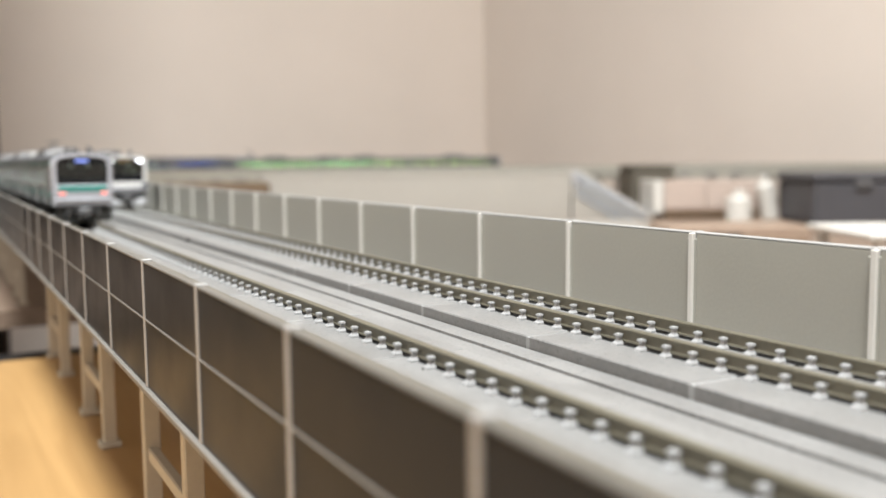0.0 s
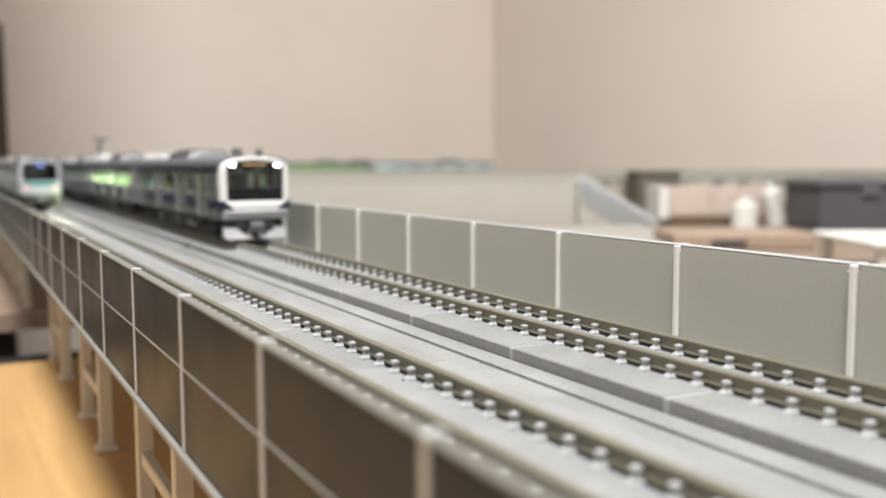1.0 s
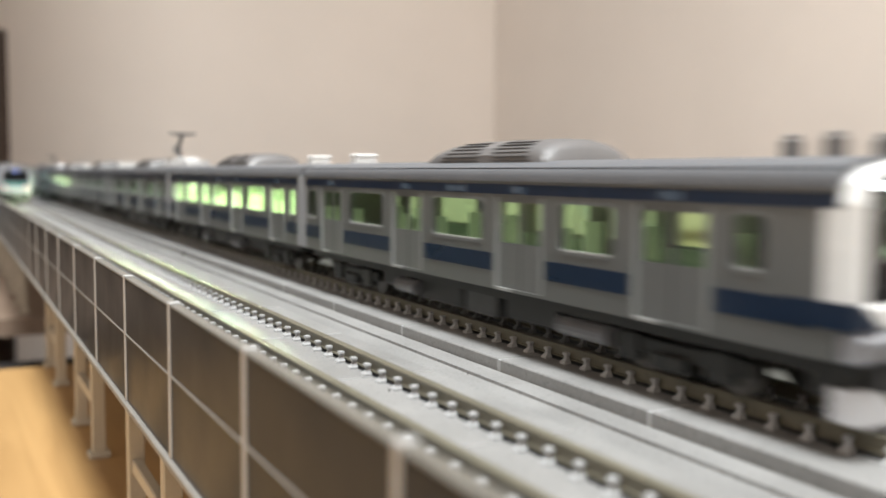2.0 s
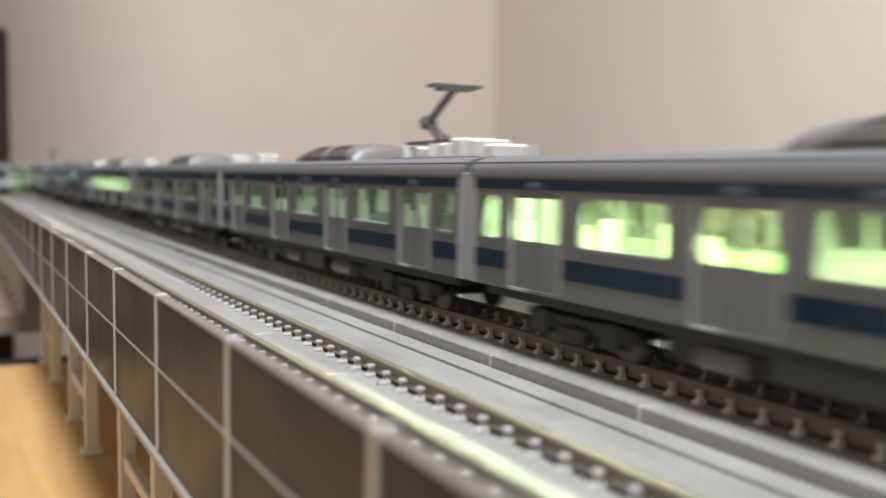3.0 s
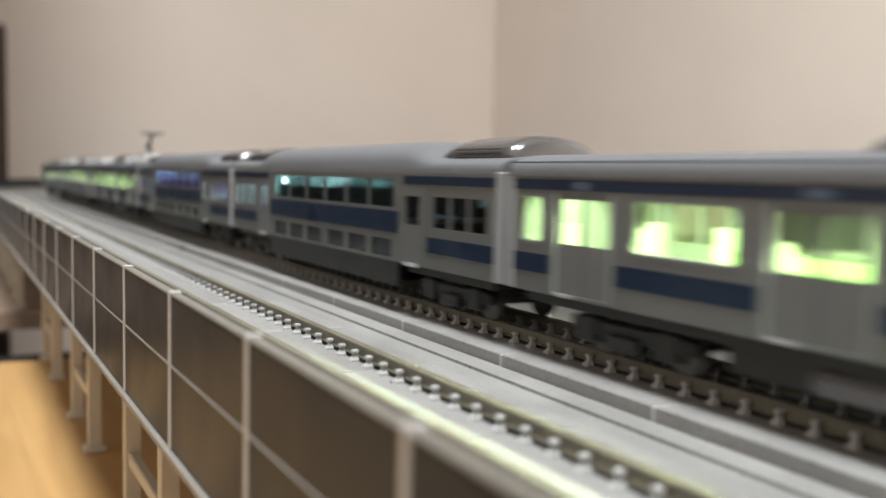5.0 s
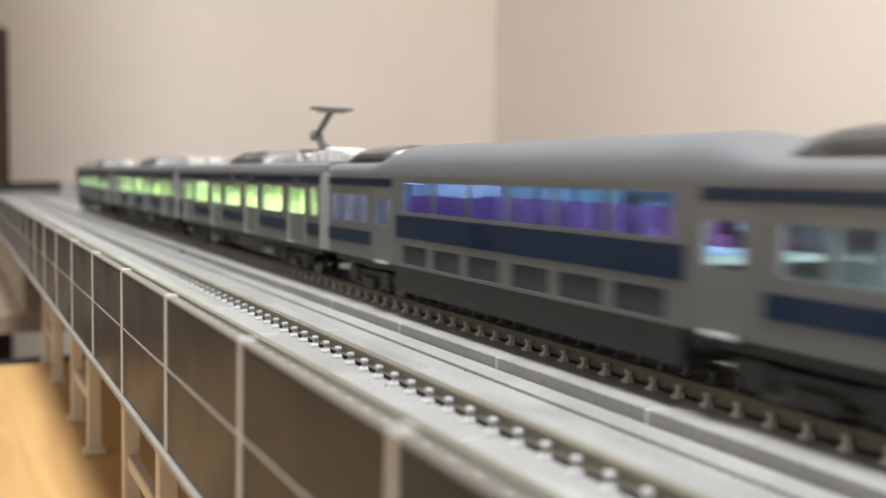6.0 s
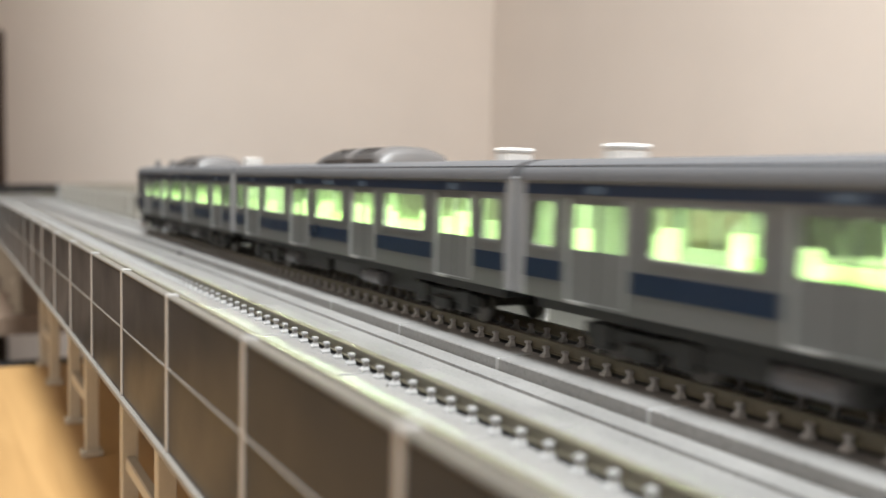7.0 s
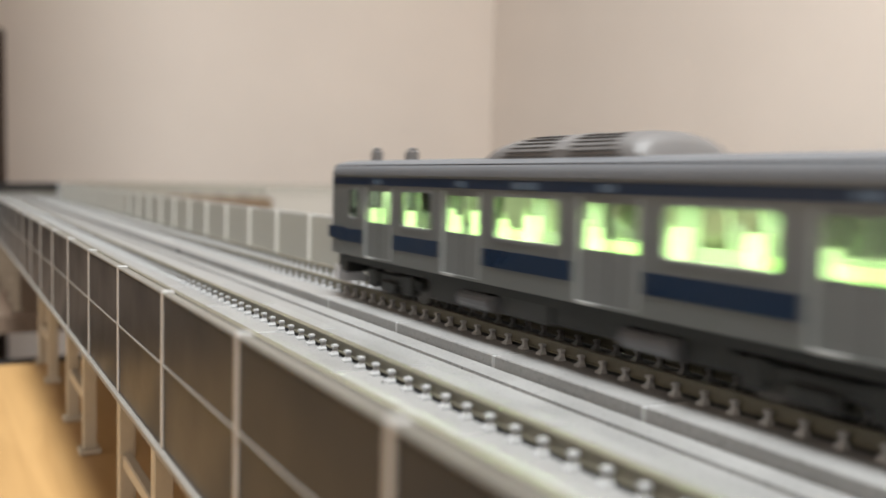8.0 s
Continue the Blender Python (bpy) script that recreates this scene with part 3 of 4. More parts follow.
def dome_band(a, b):
    """A thin smooth strip laid over the middle of a roof housing."""
    sec = [(7.06, 23.6), (7.06, 24.92), (6.26, 25.95), (4.44, 26.76), (1.8, 27.21)]
    sec += [(-x, z) for x, z in sec[::-1]]
    bm = bmesh.new()
    rows = [[bm.verts.new((x * f, y, 23.4 + (z - 23.4) * f)) for x, z in sec] for y, f in ((a, 0.98), (a, 1), (b, 1), (b, 0.98))]
    for p, q in zip(rows, rows[1:]):
        for i in range(len(sec) - 1):
            bm.faces.new((p[i], p[i + 1], q[i + 1], q[i]))
    return bm


def roof_kit(car, ac=True, vents=(), panto=False):
    if ac:
        bm = smooth(dome(0), 0.9)
        unit = part("air_conditioner", bm, ROOFUNIT, car, "grey ribbed roof air conditioner")
        for a, b in ((-15.6, -5.2), (-1.3, 11.5)):
            for z, w in ((24.0, 7.08), (24.55, 7.08), (25.15, 6.85), (25.7, 6.42), (26.2, 5.75), (26.6, 4.75)):
                k = z - 23.4
                part("vent_slot", boxes((-w, w, a + (k * 0.8 if a < -5 else 0), b - (k * 1.7 if b > 5 else 0), z, z + 0.2)), GRILLE, unit)
        part("centre_band", dome_band(-5.0, -1.5), BAND, unit, "smooth pale middle band")
    for y in vents:
        part("roof_vent", boxes((-2.4, 2.4, y - 1.7, y + 1.7, 23.8, 25.4), (-2.5, 2.5, y - 1.8, y + 1.8, 25.4, 26.1), bevel=0.3), WHITE, car, "white roof vent")
    if panto:
        y = -40
        for a, b, h, w in ((-63, -59.5, 26.1, 3.0), (-58.6, -55.2, 26.9, 2.6), (-54, -50.2, 27.2, 3.6), (-49.4, -46.8, 26.5, 4.0), (-43.4, -41, 25.8, 3.4), (-38, -35.6, 26.1, 3.8)):
            part("roof_box", boxes((-w, w, a, b, 23.6, h), bevel=0.4), ROOFWHITE, car, "white roof equipment box")
        for x in (-5.6, 5.6):
            part("roof_cable", boxes((x - 0.3, x + 0.3, -63, -30, 23.4, 24.2), bevel=0.1), UNDERPALE, car)
        for cy in (-57.2, -52.4, -48.2, -61.2):
            for x in (-5.0, 5.0):
                part("insulator", cyl(bmesh.new(), x, cy, 24.9, 0.55, 2.6, seg=10), ROOFWHITE, car)
        for x in (-3.7, 3.7):
            for dy in (-4.7, 4.7):
                part("insulator", cyl(bmesh.new(), x, y + dy, 25.1, 0.7, 2.64, seg=12), WHITE, car, "white insulator")
        pb = part("pantograph", boxes((-4, -3.4, y - 5, y + 5, 26.42, 26.95), (3.4, 4, y - 5, y + 5, 26.42, 26.95), (-4, 4, y - 5, y - 4.4, 26.42, 26.95), (-4, 4, y + 4.4, y + 5, 26.42, 26.95)), UNDERPALE, car, "grey single-arm pantograph")
        arm = boxes((-0.75, 0.75, -0.6, 6.1, -0.5, 0.5), (-1.1, 1.1, -1.2, 0.8, -0.8, 0.8), bevel=0.15)
        part("lower_arm", arm, UNDERPALE, pb, m=at(0, y - 0.8, 27.2, 32, 0, 0))
        part("upper_arm", boxes((-0.6, 0.6, -0.6, 10.4, -0.48, 0.48), (-1.2, 1.2, -1.0, 1.0, -0.9, 0.9), bevel=0.15), UNDERPALE, pb, m=at(0, y + 4.3, 30.4, 151, 0, 0))
        part("contact_shoe", boxes((-4.6, 4.6, -1.3, -0.6, 0, 0.6), (-4.6, 4.6, 0.6, 1.3, 0, 0.6), (-3.0, 3.0, -1.3, 1.3, -0.45, 0), bevel=0.08), UNDERPALE, pb, m=at(0, y - 4.9, 35.6))


def add_panes(car, holes, mat, name="window", depth=9.45):
    cache = {}
    for a, b, c, d in holes:
        for s in (-1, 1):
            key = (round(b - a, 2), round(d - c, 2))
            m = at(s * depth, (a + b) / 2, (c + d) / 2)
            if key in cache:
                ob = piece(name, cache[key], car, m)
            else:
                w, h = (b - a) / 2, (d - c) / 2
                ob = part(name, boxes((-0.12, 0.12, -w, w, -h, h)), mat, car, m=m)
                cache[key] = ob.data
            ob.visible_shadow = False


def round_frame(x, a, b, c, d, rad=1.1, w=0.5, thick=0.3):
    """A window frame with rounded corners in the plane x."""
    bm = bmesh.new()
    sx = 1 if x > 0 else -1
    loops = []
    for out, k in ((0, 0), (w, 0), (w, 1), (0, 1)):
        pts = []
        for cy, cz, a0 in ((b - rad, d - rad, 0), (a + rad, d - rad, 90), (a + rad, c + rad, 180), (b - rad, c + rad, 270)):
            for i in range(5):
                t = radians(a0 + i * 22.5)
                pts.append(bm.verts.new((x - sx * thick * k, cy + (rad + out) * math.cos(t), cz + (rad + out) * math.sin(t))))
        loops.append(pts)
    n = len(loops[0])
    for p, q in zip(loops, loops[1:] + loops[:1]):
        for i in range(n):
            bm.faces.new((p[i], p[(i + 1) % n], q[(i + 1) % n], q[i]))
    return bm


def commuter_car(label, lamp, stripe, pane, seat, seed, cab=None, vents=(), panto=False, group="cars of the blue-striped train", body=None, low=(9.1, 11.5)):
    """A four-door car along y, front towards -y, origin on the rails at its middle. cab: -1 or 1, the end with the driver's cab."""
    rng = random.Random(seed)
    body = body or SILVER
    car = thing("train_car", label, "train car", group)
    doors = list(DOORS)
    if cab:
        doors = [d if d * cab < 40 else cab * 45.5 for d in doors]
        doors.sort()
    holes, blues = [], []
    dh = [(d - 5.6, d + 5.6, ZB + 0.4, ZW1 + 0.5) for d in doors]
    edges = [-HL, *doors, HL]
    for i in range(len(edges) - 1):
        a = edges[i] + (6.4 if i else 1.5)
        b = edges[i + 1] - (6.4 if i < len(edges) - 2 else 1.5)
        if cab and (cab < 0 and i == 0 or cab > 0 and i == len(edges) - 2):
            holes.append((b - 10.5, b - 6.5, 13.5, ZW1) if cab > 0 else (a + 6.5, a + 10.5, 13.5, ZW1))
            blues.append((a + 1, b) if cab < 0 else (a, b - 1))
            continue
        m = 2.9 if b - a > 14 else 1.8
        holes.append((a + m, b - m, ZW0, ZW1))
        blues.append((a, b))
    allh = holes + dh
    for s in (-1, 1):
        part("side_wall", holed(bmesh.new(), s * 9.8, -HL, HL, ZB, ZG - 0.6, allh, 0.9), body, car)
        part("stripe", boxes((*sorted((s * 9.75, s * 9.92)), -HL, HL, 19.6 if body is SILVER else 20.3, 20.9)), stripe, car)
        for a, b in blues:
            part("stripe", boxes((*sorted((s * 9.75, s * 9.9)), a, b, *low)), stripe, car)
    for s in (-1, 1):
        for y0, w in [(d, 1.6) for d in doors] + [((doors[1] + doors[2]) / 2, 3.0)]:
            part("side_sign", boxes((*sorted((s * 9.9, s * 10.0)), y0 - w, y0 + w, 19.75, 20.65)), SIDESIGN, car, "pale blue side sign")
    for d in doors:
        for s in (-1, 1):
            lights = [(d - 4.7, d - 0.4, ZW0 + 0.1, ZW1 - 0.2), (d + 0.4, d + 4.7, ZW0 + 0.1, ZW1 - 0.2)]
            dr = part("door", holed(bmesh.new(), s * 9.4, d - 5.6, d + 5.6, ZB + 0.4, ZW1 + 0.5, lights, 0.3), DOORM, car, "recessed sliding door with two leaves")
            part("leaf_joint", boxes((*sorted((s * 9.36, s * 9.43)), d - 0.09, d + 0.09, ZB + 0.45, ZW1 + 0.4)), SLOT, dr)
            for e in (-1, 1):
                part("jamb", boxes((*sorted((s * 9.42, s * 9.9)), *sorted((d + e * 5.25, d + e * 5.65)), ZB + 0.4, ZW1 + 0.5)), JAMB, dr, "pale door jamb")
            part("door_step", boxes((*sorted((s * 9.3, s * 9.98)), d + 1.6, d + 5.2, ZB + 0.05, ZB + 0.4)), STEP, dr, "pale door step")
    add_panes(car, holes, pane, depth=9.1)
    add_panes(car, [(d + a, d + b, ZW0 + 0.1, ZW1 - 0.2) for d in doors for a, b in ((-4.7, -0.4), (0.4, 4.7))], pane, depth=9.2)
    for a, b, c, d in holes:
        for s in (-1, 1):
            part("window_frame", round_frame(s * 9.9, a, b, c, d, 0.8, 0.4, 0.45), DOORM, car)
            part("window_sill", boxes((*sorted((s * 9.2, s * 9.82)), a + 0.5, b - 0.5, c - 0.02, c + 0.18)), STEP, car, "pale lower window edge")
    part("roof", smooth(sweep(bmesh.new(), roof_section(24.2), LINE(-HL, HL))), ROOF, car, "grey rounded roof")
    for s in (-1, 1):
        part("roof_seam", boxes((*sorted((s * 9.1, s * 9.42)), -HL, HL, 22.95, 23.12)), SLOT, car)
        part("gutter", boxes((*sorted((s * 9.5, s * 10.05)), -HL, HL, ZG - 0.7, ZG - 0.25)), ROOF, car)
    for y in (-HL, HL):
        if cab and y * cab > 0:
            continue
        s = 1 if y > 0 else -1
        part("end_wall", boxes((-9.2, 9.2, *sorted((y, y - s * 0.6)), ZB, ZG - 0.6)), SILVER, car)
        part("gangway", boxes((-7.6, 7.6, *sorted((y, y + s * 0.85)), 7.2, 21), bevel=0.2), ENDGREY, car, "pale grey gangway")
        for q in (-1, 1):
            part("end_post", boxes((*sorted((q * 9.0, q * 9.96)), *sorted((y + s * 0.25, y - s * 1.5)), ZB, ZG - 0.3), bevel=0.15), ENDGREY, car, "pale grey corner post")
    part("floor", boxes((-9.2, 9.2, -HL + 0.6, HL - 0.6, ZB, 7.6)), INSIDE, car)
    seats(car, seat)
    screen = None
    for d in doors:
        for e in (-6.2, 6.2):
            for sx in (-1, 1):
                m = at(sx * 7.25, d + e, 0)
                if screen:
                    piece("partition", screen, car, m)
                else:
                    screen = part("partition", boxes((-1.65, 1.65, -0.2, 0.2, 7.6, 15.5)), INSIDE, car, m=m).data
    part("light_strip", boxes((-2.2, 2.2, -HL + (14 if cab == -1 else 4), HL - (14 if cab == 1 else 6), 20.2, 20.8)), lamp, car, "glowing interior light strip")
    # added baffles that keep the strip's direct light off the track
    for s in (-1, 1):
        part("light_baffle", boxes((*sorted((s * 2.6, s * 2.9)), -HL + 3, HL - 3, 19.15, 20.9)), INSIDE, car)
    part("inner_ceiling", boxes((-9.1, 9.1, -HL + 0.6, HL - 0.6, 20.9, 21.3)), INSIDE, car)
    for y in (-44, 44):
        bogie(car, y)
    underfloor(car, rng)
    roof_kit(car, True, vents, panto)
    for e in (-1, 1):
        part("coupler", boxes((-1, 1, *sorted((e * HL, e * (HL + 2))), 4, 5.4)), UNDER, car)
    return car


def deck_car(label, lamp, pane, low_pane, end_lamps=(None, None), spot=None, group="cars of the blue-striped train"):
    """A double-deck car: two rows of windows between the bogies, one row over them."""
    car = thing("train_car", label, "train car", group)
    up = [(a, a + 10.1, 15.6, 20.3) for a in (-32, -21.3, -10.6, 0.1, 10.8, 21.5)]
    lo = [(a, a + 8.6, 7.1, 10.2) for a in (-31.4, -20.8, -10.2, 1.6, 12.2, 22.8)]
    ends = [(e + k, e + k + 4.9, ZW0, 17.8) for e in (-62.3, 46.2) for k in (0, 5.6, 11.2)]
    doorh = [(-42.0, -36.5, ZW0, 17.8), (36.5, 42.0, ZW0, 17.8)]
    for s in (-1, 1):
        part("side_wall", holed(bmesh.new(), s * 9.8, -HL, HL, ZB, ZG - 0.6, up + [h for h in lo] + ends + doorh, 0.6), SILVER, car)
        part("low_side", boxes((*sorted((s * 9.0, s * 9.8)), -34, 34, 2.6, ZB)), UNDER, car)
        part("stripe", boxes((*sorted((s * 9.75, s * 9.92)), -34, 34, 11.4, 15.0)), BLUE, car)
        for e in (-1, 1):
            part("stripe", boxes((*sorted((s * 9.75, s * 9.92)), *sorted((e * 44.5, e * HL)), 9.1, 11.5)), BLUE, car)
            part("stripe", boxes((*sorted((s * 9.75, s * 9.92)), *sorted((e * 36, e * HL)), 19.6, 20.9)), BLUE, car)
            dr = part("door", holed(bmesh.new(), s * 9.98, *sorted((e * 35.6, e * 43)), ZB + 0.5, 19, [(*sorted((e * 36.6, e * 41.9)), ZW0 + 0.1, 17.7)], 0.25), DOORM, car, "lighter sliding door")
            part("door_step", boxes((*sorted((s * 9.7, s * 10.4)), *sorted((e * 37, e * 41.4)), ZB - 0.15, ZB + 0.35)), PALE, dr)
    add_panes(car, up, pane)
    add_panes(car, lo, LOWPANE)
    add_panes(car, ends + doorh, low_pane)
    bm = bmesh.new()
    rings = []
    for y, t in ((-HL, 24.0), (-46, 24.0), (-43, 24.5), (-39, 26.0), (-35, 26.7), (35, 26.7), (39, 26.0), (43, 24.5), (46, 24.0), (HL, 24.0)):
        rings.append([bm.verts.new((x, y, z)) for x, z in roof_section(t)])
    for a, b in zip(rings, rings[1:]):
        for i in range(len(a)):
            bm.faces.new((a[i], a[(i + 1) % len(a)], b[(i + 1) % len(a)], b[i]))
    bm.faces.new(rings[0])
    bm.faces.new(rings[-1][::-1])
    part("roof", smooth(bm), ROOF, car, "grey raised roof")
    for e in (-1, 1):
        unit = part("air_conditioner", smooth(dome(e * 53, 0.6, 0.95), 0.9), ACPALE, car, "polished grey roof air conditioner")
        for z, w in ((23.9, 7.1), (24.4, 7.1), (24.9, 6.95)):
            part("vent_slot", boxes((-w, w, e * 53 - 8, e * 53 + 5, z, z + 0.22)), GRILLE, unit)
        part("end_wall", boxes((-9.2, 9.2, *sorted((e * HL, e * (HL - 0.6))), ZB, ZG - 0.6)), SILVER, car)
        part("gangway", boxes((-7.6, 7.6, *sorted((e * HL, e * (HL + 0.85))), 7.2, 21), bevel=0.2), ENDGREY, car, "pale grey gangway")
        for q in (-1, 1):
            part("end_post", boxes((*sorted((q * 9.0, q * 9.96)), *sorted((e * (HL + 0.25), e * (HL - 1.5))), ZB, ZG - 0.3), bevel=0.15), ENDGREY, car, "pale grey corner post")
        bogie(car, e * 49)
    part("lower_floor", boxes((-9.0, 9.0, -34, 34, 2.6, 3.4)), UNDER, car)
    part("upper_floor", boxes((-9.2, 9.2, -35, 35, 13, 13.8)), INSIDE, car)
    for e in (-1, 1):
        part("floor", boxes((-9.2, 9.2, *sorted((e * 36, e * (HL - 0.6))), ZB, 7.6)), INSIDE, car)
    chair = None
    for y in [*range(-30, 31, 6), *range(47, 62, 5), *range(-61, -46, 5)]:
        for x in (-6.6, 6.6):
            m = at(x, y, 13.8 if abs(y) < 34 else 7.6)
            if chair:
                piece("seat", chair, car, m)
            else:
                chair = part("seat", boxes((-1.9, 1.9, -1.4, 1.4, 0, 1.4), (-1.9, 1.9, 0.8, 1.4, 1.4, 4.4)), SEATRED if end_lamps[0] else SEATDARK, car, m=m).data
    part("light_strip", boxes((-1.6, 1.6, -33, 33, 21.0, 21.4)), lamp, car, "dim interior light strip")
    for e, l in zip((-1, 1), end_lamps):
        if l:
            part("light_strip", boxes((-1.6, 1.6, *sorted((e * 46, e * 63)), 20.2, 20.6)), l, car, "interior light strip over the seats")
    if spot:
        part("light_unit", boxes((-8.4, -7.6, 28.2, 29.6, 18.6, 19.8), bevel=0.2), spot, car, "bright white light unit")
    for e in (-1, 1):
        part("underframe", boxes((-8.6, 8.6, *sorted((e * 36, e * 63)), 5.2, ZB + 0.04)), UNDER, car)
    return car


def cab_front(car, e, scheme):
    """The driver's end of a car at y = e * HL."""
    y = e * HL

    def yy(a, b):
        return sorted((y + e * a, y + e * b))

    low = 11.6 if scheme == "blue" else 13.6
    f = part("cab_shell", shell_ring(e, low), WHITE if scheme == "blue" else PALEFRONT, car, "white moulded cab front" if scheme == "blue" else "pale silver cab front")
    part("lower_mask", boxes((-8.0, 8.0, *yy(0.7, 1.3), low - 0.2, 15.2), bevel=0.2), BLACK, f, "black panel under the windscreen")
    part("upper_mask", boxes((-7.9, 7.9, *yy(0.5, 1.1), 20.9, 22.75), bevel=0.2), BLACK, f, "black panel over the windscreen")
    for x in (-7.85, 7.85):
        part("mask_side", boxes((x - 0.3, x + 0.3, *yy(0.6, 1.15), 15.2, 21.1)), BLACK, f)
    part("windscreen", boxes((-7.55, 7.55, *yy(0.7, 0.95), 15.2, 20.9)), PANEDARK, f, "dark tinted windscreen").visible_shadow = False
    if scheme == "blue":
        bulk = [(-9.1, 9.1, ZB, 14.6), (-9.1, 9.1, 19.6, 21.4), (-9.1, -7.2, 14.6, 19.6), (-4.2, 1.2, 14.6, 19.6), (2.8, 4.2, 14.6, 19.6), (6.6, 9.1, 14.6, 19.6)]
    else:
        bulk = [(-9.1, 9.1, ZB, 21.4)]
    part("cab_bulkhead", boxes(*[(a, b, *yy(-10, -9.5), c, d) for a, b, c, d in bulk]), UNDER, car, "dark wall behind the driver's cab")
    part("driver_desk", boxes((-8.6, 8.6, *yy(-4, 0.5), 12.4, 14.9), bevel=0.3), BLACK, car)
    if scheme == "blue":
        for s in (-1, 1):
            part("headlight", boxes((*sorted((s * 5.7, s * 7.1)), *yy(1.05, 1.45), 21.35, 21.75), bevel=0.15), LAMPWHITE if e < 0 else REDOFF, f, "lit white headlight" if e < 0 else "unlit headlight")
            part("stripe", wedge(s, y, e), BLUE, f, "blue corner stripe")
        part("sign", boxes((-3.9, 3.9, *yy(1.05, 1.3), 21.35, 22.1), bevel=0.05), SLOT, f, "dark destination sign")
        for a, b in ((-3.3, -2.5), (-2.2, -1.2), (-0.9, 0.3), (0.6, 1.4), (1.7, 2.9)):
            part("sign_text", boxes((a, b, *yy(1.28, 1.36), 21.55, 21.9)), SIGNORANGE, f, "orange lit bar")
    else:
        for s in (-1, 1):
            part("tail_light", boxes((*sorted((s * 5.6, s * 7.6)), *yy(1.5, 1.9), 10.2, 11.0), bevel=0.15), TAILRED, f, "lit red tail light")
        part("sign", boxes((-2.0, 2.0, *yy(1.05, 1.3), 21.1, 21.9)), SIGNBLUE, f, "blue destination sign")
        part("stripe", boxes((-7.7, 7.7, *yy(1.2, 1.75), 11.2, 13.2), bevel=0.15), TEAL, f, "teal front stripe")
    part("bumper", boxes((-9.4, 9.4, *yy(-4, 1.7), 6.5, 9.2), bevel=0.4), BUMPER if scheme == "blue" else PALEFRONT, f, "silver lower front")
    part("bumper_lip", boxes((-8.9, 8.9, *yy(-3, 2.2), 8.2, 8.8), bevel=0.2), BUMPER if scheme == "blue" else PALEFRONT, f)
    sk = bmesh.new()
    for s in (-1, 1):
        pts = [(s * 8.8, 1.3), (s * 8.9, 4.2), (s * 5.6, 4.0), (s * 3.0, 1.9), (s * 1.0, 1.6), (s * 1.0, 1.0), (s * 7.6, 0.9)]
        a = [sk.verts.new((x, y + e * (1.9 - abs(x) * 0.12), z)) for x, z in pts]
        b = [sk.verts.new((x, y - e * 1.2, z)) for x, z in pts]
        for i in range(len(pts)):
            j = (i + 1) % len(pts)
            sk.faces.new((a[i], a[j], b[j], b[i]))
        sk.faces.new(a)
        sk.faces.new(b[::-1])
    part("skirt", sk, SKIRT if scheme == "blue" else UNDER, f, "pale snow skirt")
    part("front_coupler", boxes((-1.5, 1.5, *yy(-3, 3.2), 3.4, 5.4), (-2.2, 2.2, *yy(1.2, 2.6), 3.0, 5.8), bevel=0.35), UNDERPALE, f, "grey coupler")
    for x, d, z in ((-5, 0.4, 4.6), (4.6, 0.5, 4.4), (-3.4, 0.3, 5.2), (3, 0.35, 5.0)):
        part("hose", cyl(bmesh.new(), x, y + e * 1.0, z, d, 2.2, seg=10), UNDERPALE, f)
    part("front_frame", boxes((-8.4, 8.4, *yy(-4, 0.2), 3.0, 6.4), bevel=0.3), UNDER, f)
    for x, q in ((-3.5, 6), (3.5, 6), (0, 14)):
        part("antenna", boxes((x - 0.9, x + 0.9, y - e * q - 0.8, y - e * q + 0.8, 23.6, 26.0), (x - 0.65, x + 0.65, y - e * q - 0.6, y - e * q + 0.6, 26.0, 26.5), bevel=0.2), ROOFUNIT, car, "small grey roof antenna")


def wedge(s, y, e):
    """Blue corner that runs round from the side and narrows on the front."""
    bm = bmesh.new()
    x1 = 9.96
    front = [(x1, 9.4), (x1, 11.7), (8.9, 11.7), (6.2, 9.4)]
    a = [bm.verts.new((s * x, y + e * 1.78, z)) for x, z in front]
    b = [bm.verts.new((s * x, y - e * 6.0, z)) for x, z in front]
    for i in range(4):
        j = (i + 1) % 4
        bm.faces.new((a[i], a[j], b[j], b[i]))
    bm.faces.new(a)
    bm.faces.new(b[::-1])
    return bm


def shell_ring(e, low):
    """White rounded frame round the front window, closed below it."""
    y = e * HL
    bm = bmesh.new()
    half = [(9.8, 9.5), (9.9, 20.2), (9.3, 21.9), (7.4, 23.1), (4, 23.75)]
    out = [(-x, z) for x, z in half] + [(0, 23.95)] + half[::-1]
    half = [(8.0, low), (8.15, 20.0), (7.85, 21.6), (6.3, 22.35), (3.4, 22.75)]
    inn = [(-x, z) for x, z in half] + [(0, 22.9)] + half[::-1]
    mid = [(x * 0.94, z - (0.35 if z > 20 else -0.2)) for x, z in out]
    rows = []
    for pts, q in ((out, -1.8 if e < 0 else 0.1), (out, 0.5), (mid, 1.5), (inn, 1.4), (inn, 0.2)):
        rows.append([bm.verts.new((x, y + e * q, z)) for x, z in pts])
    for a, b in zip(rows, rows[1:]):
        for i in range(len(out) - 1):
            bm.faces.new((a[i], a[i + 1], b[i + 1], b[i]))
    box(bm, -9.3, 9.3, *sorted((y - e * 2.5, y + e * 1.6)), 9.2, low + 0.02, bevel=0.4)
    return bm


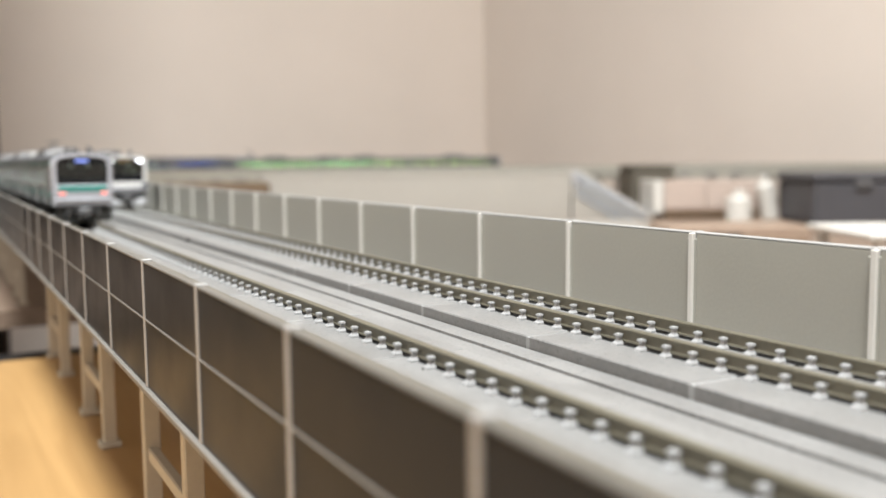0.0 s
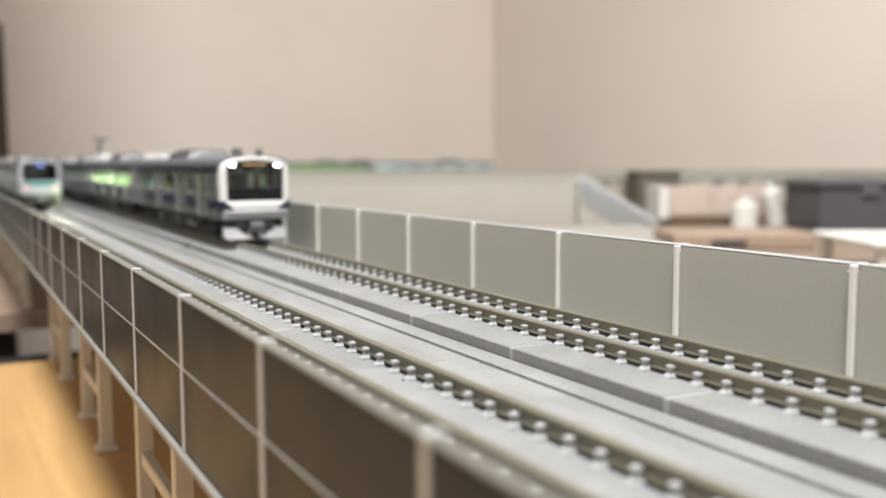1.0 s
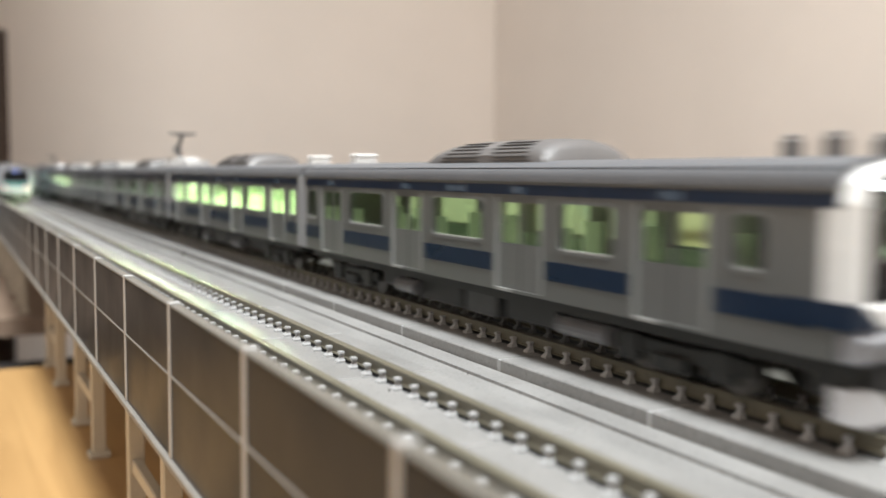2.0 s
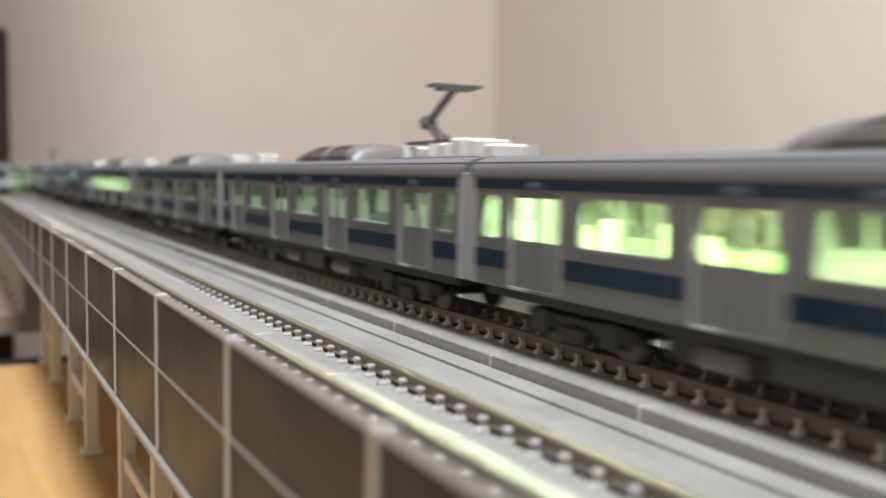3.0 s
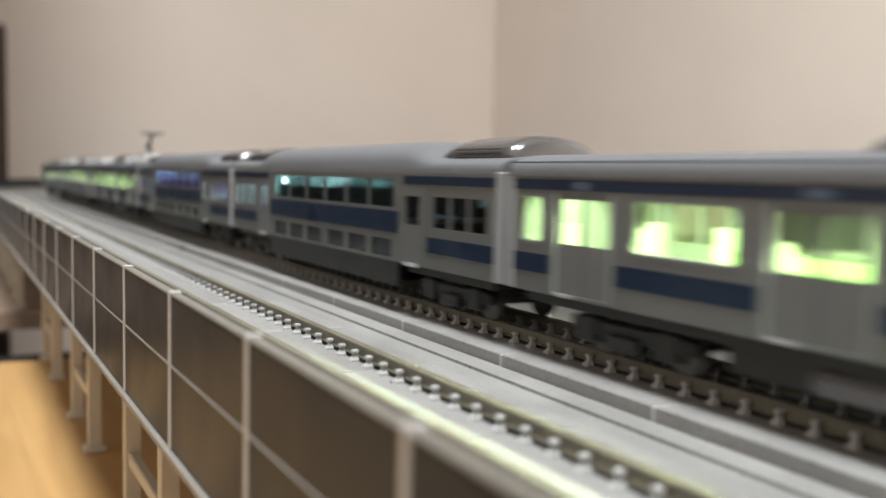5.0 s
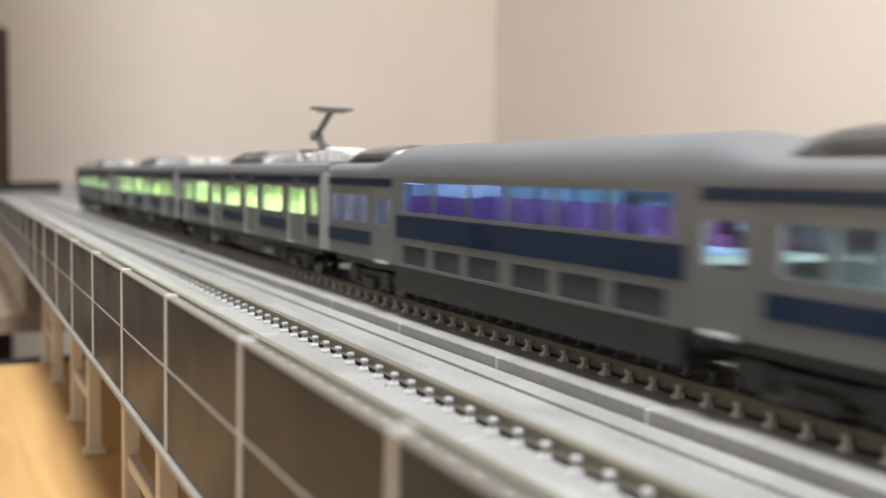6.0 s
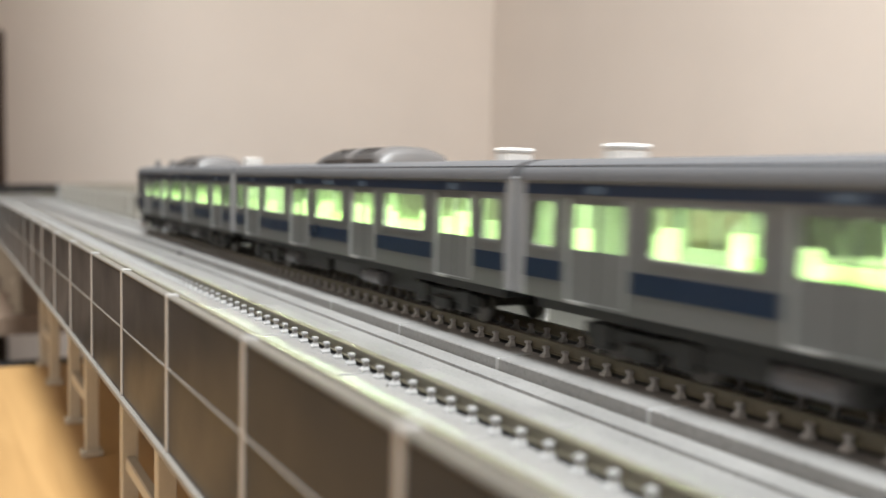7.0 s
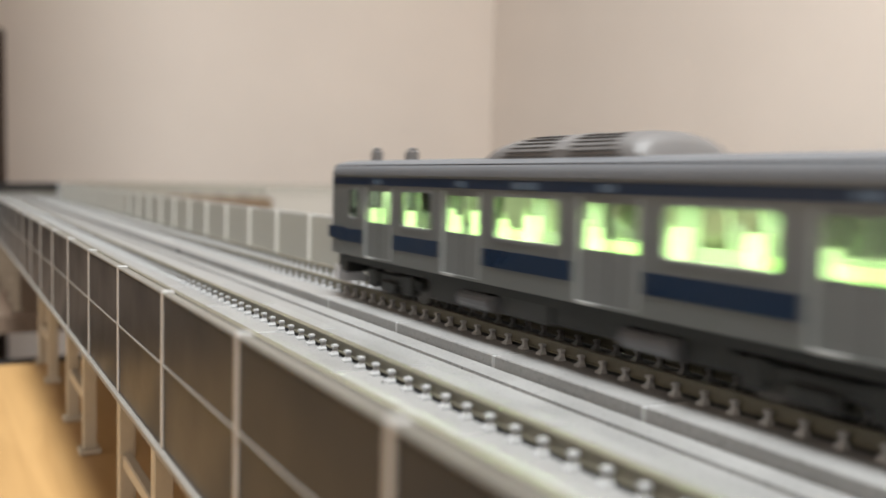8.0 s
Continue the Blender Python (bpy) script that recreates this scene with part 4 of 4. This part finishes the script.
BUMPER = material("bumper_grey", (0.34, 0.35, 0.38), 0.35, 0.2, vary=0.05, scale=100)
# silver lightened to carry the grazing reflection along the teal train's sides
SHEENBODY = material("sheen_silver_body", (0.4, 0.43, 0.44), 0.3, 0.3, vary=0.05, scale=40)
PALEFRONT = material("pale_silver_front", (0.4, 0.41, 0.45), 0.3, 0.05, vary=0.04, scale=100)
ROOFWHITE = material("roof_box_white", (0.56, 0.56, 0.56), 0.45, vary=0.15, scale=200)
SKIRT = material("skirt_pale", (0.62, 0.63, 0.66), 0.35, vary=0.05, scale=100)
LAMPSPOT = glow("unit_glow", (0.85, 0.95, 1.0), 14.0)
LAMPWHITE = glow("headlight_glow", (0.85, 0.93, 1.0), 24.0)
REDOFF = material("lamp_cover_grey", (0.25, 0.25, 0.26), 0.2)
TAILRED = glow("tail_light_glow", (1.0, 0.3, 0.26), 0.9)
SIGNORANGE = glow("orange_sign_glow", (0.6, 0.4, 0.15), 0.3)
SIGNBLUE = glow("blue_sign_glow", (0.25, 0.34, 0.9), 0.7)


def led(name, strength, color=(0.84, 1.0, 0.66)):
    return glow(name, color, strength)


LED = [led("strip_low", 1.3, (0.9, 1.0, 0.85)), led("strip_high", 165.0), led("strip_faint", 5.0, (0.92, 1, 0.95)), led("strip_white", 1100.0, (0.85, 1.0, 1.0)), led("strip_dim", 1.2, (0.7, 0.8, 1.0)), led("strip_blue", 16.0, (0.4, 0.6, 1.0)), led("strip_end_white", 110.0, (0.85, 1.0, 0.98)), led("strip_end_violet", 60.0, (0.75, 0.72, 1.0)), led("strip_teal_train", 18.0, (0.93, 1.0, 1.0)), led("strip_brightest", 950.0), led("strip_mid", 520.0)]


def blue_train():
    cars = []
    name = "silver blue-striped model train car with green-lit windows"
    c = commuter_car("silver blue-striped leading cab car with white front", LED[0], BLUE, PANE, SEATGREY, 1, cab=-1, vents=(57,))
    cab_front(c, -1, "blue")
    cars.append(c)
    cars.append(commuter_car(name, LED[9], BLUE, PANE, SEAT, 2, vents=(-51,)))
    cars.append(commuter_car("dim silver blue-striped train car with raised pantograph", LED[2], BLUE, PANEDIM, SEATGREY, 3, panto=True, vents=(57,)))
    cars.append(commuter_car("dim silver blue-striped train car with white roof vents", LED[0], BLUE, PANEDIM, SEATGREY, 4, vents=(-51,)))
    cars.append(commuter_car(name, LED[9], BLUE, PANE, SEAT, 5, vents=(-51,)))
    cars.append(deck_car("unlit silver double-deck train car with blue band", LED[4], PANETEAL, PANESMOKE, (None, LED[6]), LAMPSPOT))
    cars.append(deck_car("silver double-deck train car with blue-lit upper windows", LED[5], PANEBLUE, PANESMOKE, (LED[6], LED[7])))
    cars.append(commuter_car("bright silver blue-striped train car with raised pantograph", LED[1], BLUE, PANE, SEAT, 8, panto=True, vents=(57,)))
    cars.append(commuter_car(name, LED[10], BLUE, PANE, SEAT, 9, vents=(-51,)))
    c = commuter_car("silver blue-striped rear cab car with green-lit windows", LED[1], BLUE, PANE, SEAT, 10, cab=1, vents=(-51,))
    cab_front(c, 1, "blue")
    cars.append(c)
    return cars


def teal_train():
    cars = []
    g = "cars of the teal-striped train"
    c = commuter_car("silver teal-striped rear cab car with red tail lights", LED[8], TEAL, PANECLEAR, SEATDARK, 21, cab=-1, group=g, body=SHEENBODY, low=(9.6, 10.6))
    cab_front(c, -1, "teal")
    cars.append(c)
    mid = commuter_car("silver teal-striped model train car", LED[8], TEAL, PANECLEAR, SEATDARK, 22, vents=(-40,), group=g, body=SHEENBODY, low=(9.6, 10.6))
    cars.append(mid)
    for k in range(5):
        cars.append(copy_thing(mid, Matrix()))
    lit = commuter_car("silver teal-striped model train car with white-lit windows", LED[3], TEAL, PANECLEAR, CREAM, 23, group=g, body=SHEENBODY, low=(9.6, 10.6))
    cars += [lit, copy_thing(lit, Matrix()), copy_thing(lit, Matrix())]
    return cars


BLUE_CARS, TEAL_CARS = blue_train(), teal_train()


# ---- what moves: both trains glide along their tracks ----
def car_pose(s, off):
    """A car with its middle s along the track; it points back towards falling s."""
    ax, ay, _, _ = way(s - 44, off)
    bx, by, _, _ = way(s + 44, off)
    return at((ax + bx) / 2, (ay + by) / 2, 0, 0, 0, -math.degrees(math.atan2(bx - ax, by - ay)))


BLUE_NOSE = ((0.0, 455.0), (1.5, 153.2), (3.5, -259.5), (4.5, -464.4), (6.5, -869.0), (8.0, -1175.0))
TEAL_TAIL = ((0.0, 335.0), (0.5, 417.0), (1.0, 508.0), (1.5, 606.0), (8.0, 1846.0))


def along(table, t):
    return float(np.interp(t, [a for a, _ in table], [b for _, b in table]))


def motions():
    times = [i * 0.25 for i in range(33)]
    for k, car in enumerate(BLUE_CARS):
        walk(car, [(t, car_pose(along(BLUE_NOSE, t) + HL + 1.6 + PITCH * k, 0.0)) for t in times])
    for k, car in enumerate(TEAL_CARS):
        walk(car, [(t, car_pose(along(TEAL_TAIL, t) + HL + 1.6 + PITCH * k, D)) for t in times])


motions()
